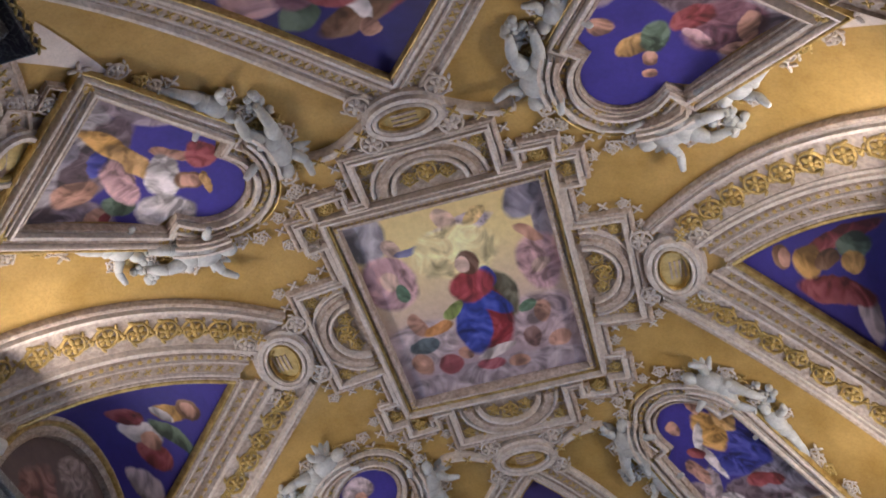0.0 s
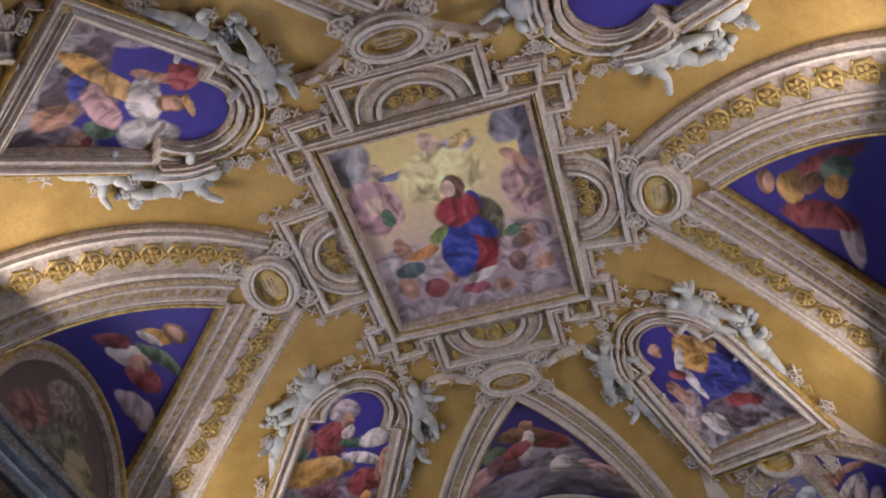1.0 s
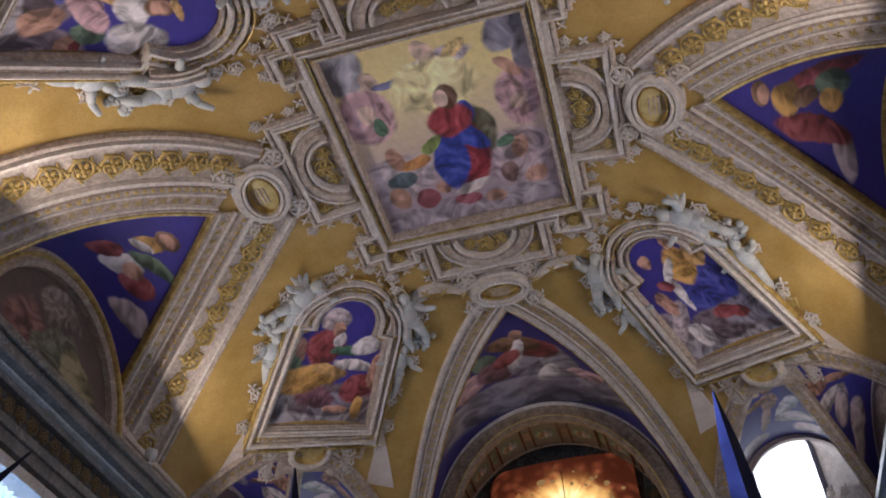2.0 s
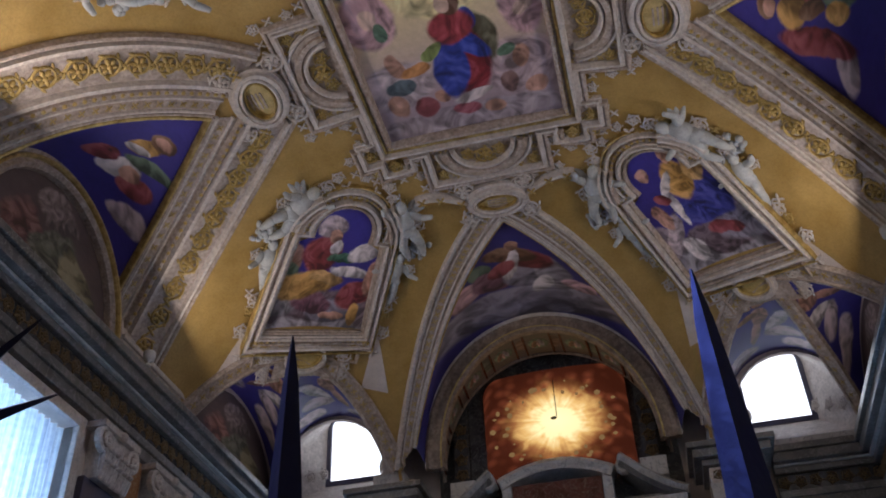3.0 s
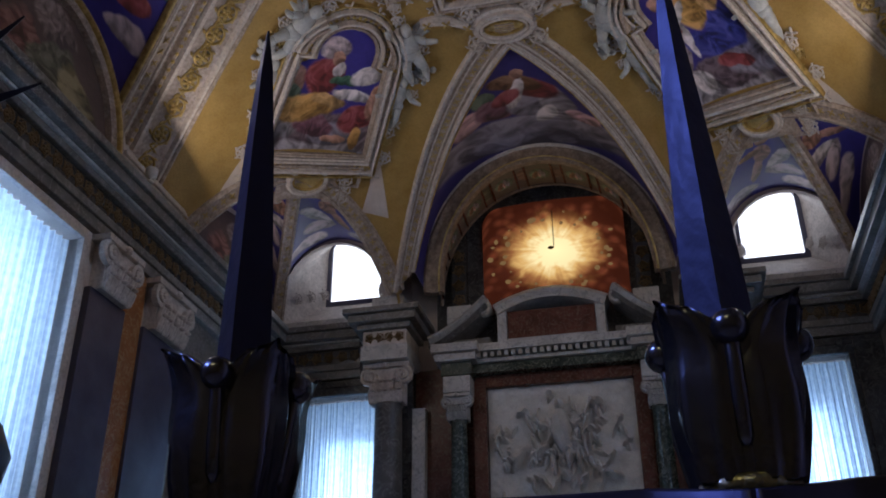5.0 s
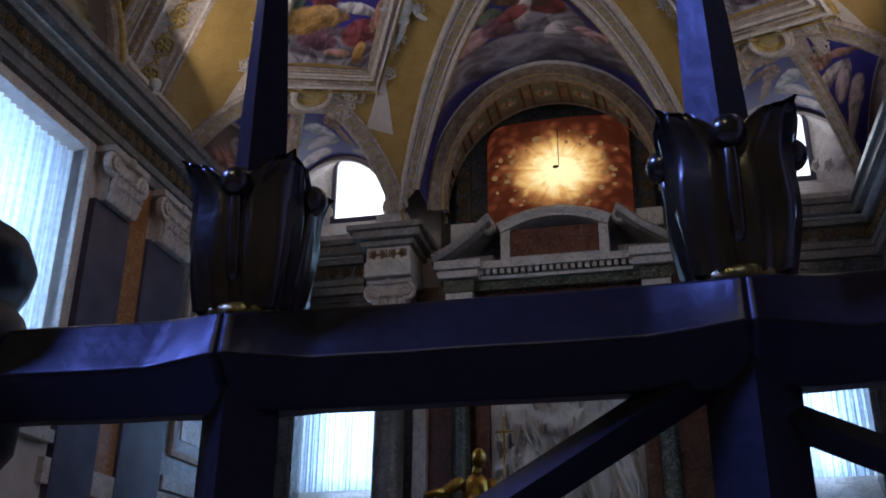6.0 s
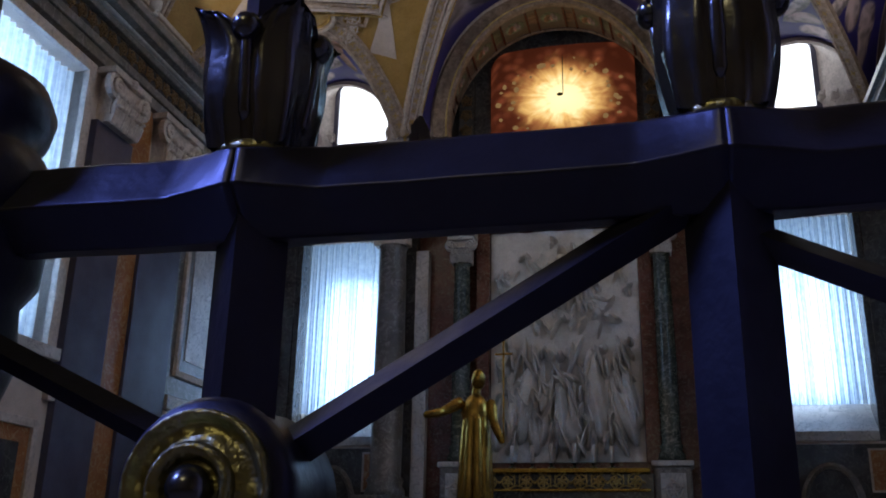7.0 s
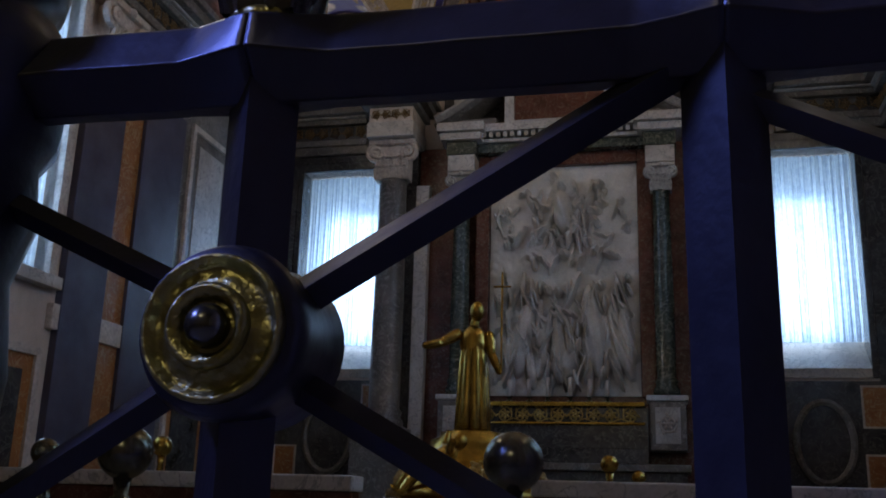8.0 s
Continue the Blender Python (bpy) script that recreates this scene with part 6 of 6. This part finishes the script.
for sx in (-1, 1):
    for sy in (-1, 1):
        e2 = Vector((sx * E2.x, sy * E2.y))
        for s, t, k, size in ((1.04, 0.95, 2, 1.02), (-1.04, 0.95, 3, 1.02)):
            x, y = panel_xy(s, t, sx, sy)
            place_figure(FIG[k], x, y, e2, size, 1 if s > 0 else -1)
        # winged pairs on the broken gables
        for s, t, k, tilt in ((0.92, 1.88, 0, 0.9), (-0.92, 1.88, 1, -0.9)):
            x, y = panel_xy(s, t, sx, sy)
            d = Vector((sx * (E2 - E1 * tilt * 0.7).x, sy * (E2 - E1 * tilt * 0.7).y))
            place_figure(FIG[k], x, y, d, 1.15, 1, 0.10)
        for s, t in ((1.30, 1.50), (-1.30, 1.50)):
            cl = thing("fruit_cluster", "grey stucco cluster of fruit on the vault", "ornament", "fruit clusters")
            rnd = random.Random(int(s * 10) + sx * 3 + sy)
            for _ in range(16):
                p, n = on_vault(*panel_xy(s + rnd.uniform(-0.13, 0.13), t + rnd.uniform(-0.15, 0.15), sx, sy), 0.04)
                stud(FRUIT_ME, "fruit", p, n, rnd.uniform(0.04, 0.06), cl)

font = thing("baptismal_font", "gilded font cover on a red stone basin in the room centre", "font")
part("basin", lathe(bmesh.new(), [(0.35, 0), (0.4, 0.15), (0.22, 0.3), (0.22, 0.45), (0.7, 0.75), (0.82, 0.95), (0.82, 1.02), (0.74, 1.04)], steps=40), REDMARBLE, font, smooth=True)
part("cover", lathe(bmesh.new(), [(0.74, 1.04), (0.72, 1.10), (0.55, 1.22), (0.42, 1.38), (0.36, 1.48), (0.36, 1.53), (0.28, 1.56), (0.28, 1.60)], steps=40), GOLD, font, "gilded bronze cover", smooth=True)
for k in range(10):
    a = 2 * math.pi * k / 10
    stud(ROSE_ME, "gilt_scroll", Vector((0.60 * math.cos(a), 0.60 * math.sin(a), 1.24)), Vector((math.cos(a), math.sin(a), 0.9)), 0.11, font, Vector((0, 0, 1)))
john = new("gilded_statue", figure_mesh("gilded_statue", (-0.50, -1.40, 0, 0, 1), robe=True))
john.data.materials.append(GOLD)
john.matrix_world = pose(0, 0, 1.60, 0, 0, 12) @ Matrix.Diagonal((1.1, 1.1, 1.24, 1))
tagged(john, "gilded robed statue standing on the font cover", "statue")
st = tagged(part("staff", boxes((0.26, -0.12, 2.1, 0.275, -0.105, 3.0), (0.19, -0.12, 2.86, 0.345, -0.105, 2.875)), GOLD), "thin gilded cross staff held by the statue", "staff")
recl = new("reclining_statue", figure_mesh("reclining_statue", (0.6, -0.3, 0.9, 0.4, 1)))
recl.data.materials.append(GOLD)
recl.matrix_world = pose(-0.42, -0.80, 1.06, -50, 0, -60) @ Matrix.Diagonal((0.75, 0.75, 0.75, 1))
tagged(recl, "small gilded figure reclining on the font rim", "statue")

# balustrade round the font with metal globes
for x, y, zc, r, m_ in ((1.05, -4.5, 1.098, 0.117, BRONZE), (-0.615, -4.5, 1.107, 0.116, BRONZE), (-1.0, -4.5, 1.10, 0.06, BRONZE), (-3.15, 0.4, 1.40, 0.10, GOLD), (1.15, 0.4, 1.317, 0.08, GOLD), (1.40, 0.4, 1.21, 0.06, GOLD)):
    g = thing("globe_finial", "polished metal globe on a short turned stem", "finial", "globes on the balustrade", at=(x, y, 0))
    part("globe", lathe(bmesh.new(), [(r * math.sin(math.pi * j / 16) + 0.0005, zc + 0.06 - r * math.cos(math.pi * j / 16)) for j in range(17)], steps=32), m_, g, smooth=True)
    part("stem", lathe(bmesh.new(), [(0.06, 0.0), (0.06, 0.9), (0.045, 0.98), (0.03, zc - r), (0.04, zc - r + 0.07)], steps=16), m_ if m_ is GOLD else BRONZE, g, smooth=True)
for x0, x1 in ((-4.4, -0.5), (0.75, 4.4)):
    bl = thing("balustrade", "low marble balustrade round the font", "balustrade", "font balustrade")
    part("top_rail", boxes((x0, -1.75, 1.06, x1, -1.45, 1.17), bevel=0.015), MARBLE, bl)
    part("red_inlay", boxes((x0 + 0.02, -1.70, 0.86, x1 - 0.02, -1.5, 1.06)), REDMARBLE, bl)
    for k in range(int((x1 - x0) / 0.26)):
        part("baluster", lathe(bmesh.new(), [(0.06, 0.1), (0.05, 0.16), (0.08, 0.35), (0.04, 0.62), (0.06, 0.86)], (x0 + 0.15 + 0.26 * k, -1.6, 0), steps=12), MARBLE, bl, smooth=True)
    part("plinth", boxes((x0, -1.78, 0, x1, -1.42, 0.1), bevel=0.01), MARBLE, bl)

# dado medallions under the end windows
for s in (-1, 1):
    x = s * 4.05
    dado = thing("window_dado", "dark dado with oval medallion and orange marble corners below a window", "wall panel", "dado panels")
    part("field", boxes((x - 1.0, HL - 0.04, 0.6, x + 1.0, HL, 3.05)), DARKMARBLE, dado)
    for r0, r1, d, m_ in ((0.42, 0.62, 0.08, GREYMARBLE),):
        pts = [Vector((x + r0 * math.cos(2 * math.pi * k / 36), HL - 0.04, 2.1 + r1 * math.sin(2 * math.pi * k / 36))) for k in range(36)]
        part("oval_frame", sweep(bmesh.new(), pts, [Vector((0, -1, 0))] * 36, [(-0.05, 0), (-0.05, d * 0.7), (0, d), (0.05, d * 0.7), (0.05, 0)], closed=True), m_, dado)
    for qx in (-1, 1):
        for z0, z1 in ((2.35, 2.95), (1.2, 1.9)):
            part("corner_panel", boxes((x + qx * 0.60, HL - 0.06, z0, x + qx * 0.95, HL - 0.04, z1), bevel=0.004), ORANGEMARBLE, dado)
            a, b = sorted((x + qx * 0.57, x + qx * 0.98))
            part("corner_frame", boxes((a, HL - 0.075, z0 - 0.03, a + 0.03, HL - 0.04, z1 + 0.03), (b - 0.03, HL - 0.075, z0 - 0.03, b, HL - 0.04, z1 + 0.03), (a + 0.03, HL - 0.075, z0 - 0.03, b - 0.03, HL - 0.04, z0), (a + 0.03, HL - 0.075, z1, b - 0.03, HL - 0.04, z1 + 0.03)), STUCCO, dado)

# ---- iron gate in the entrance ----
GY = -7.735
gate = thing("iron_gate", "dark iron gate with leaf cups, spikes and brass bosses", "gate")


def diamond_bar(bm, a, b, r, up=(0, 1, 0), ra=None):
    a, b = Vector(a), Vector(b)
    d = (b - a).normalized()
    s = d.cross(Vector(up)).normalized()
    t = s.cross(d)
    rb = r if ra is None else ra
    p = [bm.verts.new(a + s * r), bm.verts.new(a + t * r), bm.verts.new(a - s * r), bm.verts.new(a - t * r)]
    q = [bm.verts.new(b + s * rb), bm.verts.new(b + t * rb), bm.verts.new(b - s * rb), bm.verts.new(b - t * rb)]
    for k in range(4):
        bm.faces.new((p[k], p[(k + 1) % 4], q[(k + 1) % 4], q[k]))
    bm.faces.new(p)
    bm.faces.new(q)
    return bm


def acanthus(bm, ang, cx, cy, z0, h, r):
    """One upright leaf curling outward at the tip, with a midrib and lobed edge."""
    rows = []
    ca, sa = math.cos(ang), math.sin(ang)
    for i in range(15):
        w = i / 14
        half = 0.80 * (1 - max(0.0, (w - 0.58) / 0.42) ** 2.0) + 0.05
        half *= 1 + 0.07 * math.cos(w * 20) * w
        belly = r * (0.81 + 0.23 * math.sin(min(1.0, w * 1.6) * 1.9)) + 0.013 * max(0.0, (w - 0.66) / 0.34) ** 1.6
        z = z0 + h * (w - 0.06 * max(0.0, (w - 0.9) / 0.1) ** 2)
        row = []
        for j in range(-6, 7):
            q = j / 6
            # midrib, two side veins fanning out, edges folding back
            o = belly + 0.0030 * math.exp(-(q * 6) ** 2) + 0.0027 * math.cos(abs(q) * (13 + 4 * w) - w * 4) - 0.0075 * q * q * (1 - 0.4 * w)
            a = ang + half * q
            row.append(bm.verts.new((cx + math.cos(a) * o, cy + math.sin(a) * o, z - 0.005 * abs(q) * w)))
        rows.append(row)
    inner = [[bm.verts.new(v.co - Vector((ca, sa, 0)) * 0.004) for v in row] for row in rows]
    for r_, s_, u_, v_ in zip(rows, rows[1:], inner, inner[1:]):
        for j in range(12):
            bm.faces.new((r_[j], r_[j + 1], s_[j + 1], s_[j]))
            bm.faces.new((u_[j + 1], u_[j], v_[j], v_[j + 1]))
    for j in range(12):
        bm.faces.new((rows[-1][j], rows[-1][j + 1], inner[-1][j + 1], inner[-1][j]))
    for a_, b_ in zip(range(14), range(1, 15)):
        bm.faces.new((rows[a_][0], rows[b_][0], inner[b_][0], inner[a_][0]))
        bm.faces.new((rows[a_][12], rows[b_][12], inner[b_][12], inner[a_][12]))


POSTS = [1.382 + 0.276 * k for k in range(0, 5)]
for i, x in enumerate(POSTS):
    part("post", diamond_bar(bmesh.new(), (x, GY, 0.02), (x, GY, 1.2700), 0.0232), IRON, gate)
    bm = bmesh.new()
    rings = [[bm.verts.new((x + c * r - 0.02 * (z - 1.29), GY + d * r, z)) for c, d in ((1, 0), (0, 1), (-1, 0), (0, -1))] for z, r in ((1.272, 0.0205), (1.42, 0.0160), (1.52, 0.0108), (1.59, 0.0058), (1.628, 0.0007))]
    for p, q in zip(rings, rings[1:]):
        for k in range(4):
            bm.faces.new((p[k], p[(k + 1) % 4], q[(k + 1) % 4], q[k]))
    bm.faces.new(rings[0])
    bm.faces.new(rings[-1])
    part("spike", bm, IRON, gate, "tapering iron spike")
    cup = part("leaf_cup", lathe(bmesh.new(), [(0.021, 1.2735), (0.023, 1.290), (0.024, 1.305), (0.026, 1.33), (0.022, 1.35)], (x, GY, 0), 20), BRONZE, gate, "dark bronze cup of curling leaves", smooth=True)
    part("ring", lathe(bmesh.new(), [(0.020, 1.2735), (0.0250, 1.2740), (0.0275, 1.2770), (0.0275, 1.2805), (0.0250, 1.2830)], (x, GY, 0), 24), BRASS, cup, smooth=True)
    for k in range(4):
        bm = bmesh.new()
        acanthus(bm, math.pi / 4 + k * math.pi / 2, x, GY, 1.2795, 0.098, 0.0350)
        part("leaf", bm, BRONZE, cup, smooth=True)
        a = k * math.pi / 2
        bm = bmesh.new()
        ball(bm, (x + 0.034 * math.cos(a), GY + 0.034 * math.sin(a), 1.354), 0.0096, seg=16)
        limb(bm, (x + 0.026 * math.cos(a), GY + 0.026 * math.sin(a), 1.30), (x + 0.033 * math.cos(a), GY + 0.033 * math.sin(a), 1.348), 0.005, 0.004)
        part("bud", bm, BRONZE, cup, smooth=True)
# diamond-section rail, hammered out thicker where it meets each post
RAIL = [(-0.005, 0.0290), (-0.0255, -0.006), (-0.006, -0.0290), (0.006, -0.0290), (0.0255, -0.006), (0.005, 0.0290)]
BLOCK = [(-0.0330, 0.0200), (-0.0370, -0.004), (-0.010, -0.0300), (0.010, -0.0300), (0.0370, -0.004), (0.0330, 0.0200)]
for a, b in zip([0.9] + POSTS, POSTS + [2.75]):
    bm = bmesh.new()
    rings = []
    for k in range(81):
        w = k / 80
        x = a + w * (b - a)
        near = max(0.0, 1 - min(x - a if a > 0.9 else 1, b - x if b < 2.7 else 1) / 0.048)
        near = min(1.0, near * 1.08)
        g = 1 + 0.025 * noise.noise(Vector((x * 30, 1, 2)))
        zc = 1.2535 + 0.0015 * noise.noise(Vector((x * 14, 7, 0))) * (1 - near)
        ring = [(GY + (y + near * (v - y)) * g, zc + z + near * (h - z)) for (y, z), (v, h) in zip(RAIL, BLOCK)]
        rings.append([bm.verts.new((x, p[0] + f * (q[0] - p[0]), p[1] + f * (q[1] - p[1]))) for p, q in zip(ring, ring[1:] + ring[:1]) for f in (0.0, 0.06, 0.35, 0.65, 0.94)])
    for p, q in zip(rings, rings[1:]):
        for k in range(30):
            bm.faces.new((p[k], p[(k + 1) % 30], q[(k + 1) % 30], q[k]))
    bm.faces.new(rings[0])
    bm.faces.new(rings[-1])
    part("top_rail", bm, IRON, gate, smooth=True)
part("bottom_rail", boxes((0.9, GY - 0.02, 0.12, 2.75, GY + 0.02, 0.17), bevel=0.005), IRON, gate)


def stay(a, b, r=0.0132):
    part("stay", diamond_bar(bmesh.new(), a, b, r), IRON, gate)


for x in (POSTS[0], POSTS[2], POSTS[4]):
    BY = GY - 0.014
    boss = part("boss", lathe(bmesh.new(), [(0.030, BY - 0.034), (0.045, BY - 0.031), (0.0495, BY - 0.022), (0.047, BY - 0.008), (0.047, BY + 0.030), (0.050, BY + 0.040), (0.038, BY + 0.058)], (x + 0.003, 0, 1.0765), 40, axis="y"), IRON, gate, smooth=True)
    part("brass_dish", lathe(bmesh.new(), [(0.0412, BY - 0.029), (0.0409, BY - 0.037), (0.0393, BY - 0.0395), (0.0374, BY - 0.0385), (0.035, BY - 0.0345), (0.033, BY - 0.0335), (0.028, BY - 0.0350), (0.0235, BY - 0.038)], (x + 0.003, 0, 1.0765), 40, axis="y"), BRASS, boss, "worn brass rings", smooth=True)
    part("inner_ring", lathe(bmesh.new(), [(0.024, BY - 0.033), (0.0235, BY - 0.043), (0.0205, BY - 0.046), (0.016, BY - 0.040), (0.013, BY - 0.036)], (x + 0.003, 0, 1.0765), 36, axis="y"), BRASS, boss, smooth=True)
    part("knob", lathe(bmesh.new(), [(0.0125, BY - 0.036), (0.0122, BY - 0.043), (0.009, BY - 0.049), (0.004, BY - 0.052), (0.001, BY - 0.0525)], (x + 0.003, 0, 1.0765), 28, axis="y"), BRONZE, boss, smooth=True)
    stay((x + 0.02, GY, 1.094), (x + 0.262, GY, 1.238), 0.0118)
    stay((x - 0.02, GY, 1.098), (x - 0.262, GY, 1.210), 0.0092)
    stay((x + 0.02, GY, 1.060), (x + 0.258, GY, 0.929), 0.0098)
    stay((x - 0.02, GY, 1.063), (x - 0.258, GY, 0.912), 0.0098)
# turned newel with star finial at the gate's hinge side
newel = thing("gate_newel", "thick turned dark iron gate post with spiked finial", "gate post")
NX = 1.158
part("shaft", lathe(bmesh.new(), [(0.05, 0), (0.05, 0.9), (0.042, 0.95), (0.05, 1.0), (0.055, 1.06), (0.048, 1.12), (0.060, 1.16), (0.056, 1.2), (0.066, 1.215), (0.069, 1.280), (0.058, 1.302), (0.052, 1.308), (0.058, 1.320), (0.061, 1.337), (0.053, 1.355), (0.032, 1.368), (0.012, 1.374), (0.010, 1.50)], (NX, GY, 0), 28), IRON, newel, smooth=True)
part("finial", lathe(bmesh.new(), [(0.018, 1.50), (0.03, 1.53), (0.03, 1.58), (0.015, 1.62), (0.004, 1.70)], (NX - 0.10, GY, 0), 20), IRON, newel, smooth=True)
bm = bmesh.new()
limb(bm, (NX, GY, 1.46), (NX - 0.10, GY, 1.52), 0.012, 0.012)
part("finial_arm", bm, IRON, newel, smooth=True)
for tip, root in (((NX + 0.015, GY - 0.01, 1.675), (NX - 0.09, GY, 1.60)), ((NX + 0.045, GY - 0.01, 1.605), (NX - 0.09, GY, 1.585))):
    part("spike", diamond_bar(bmesh.new(), root, tip, 0.013, ra=0.001), IRON, newel)
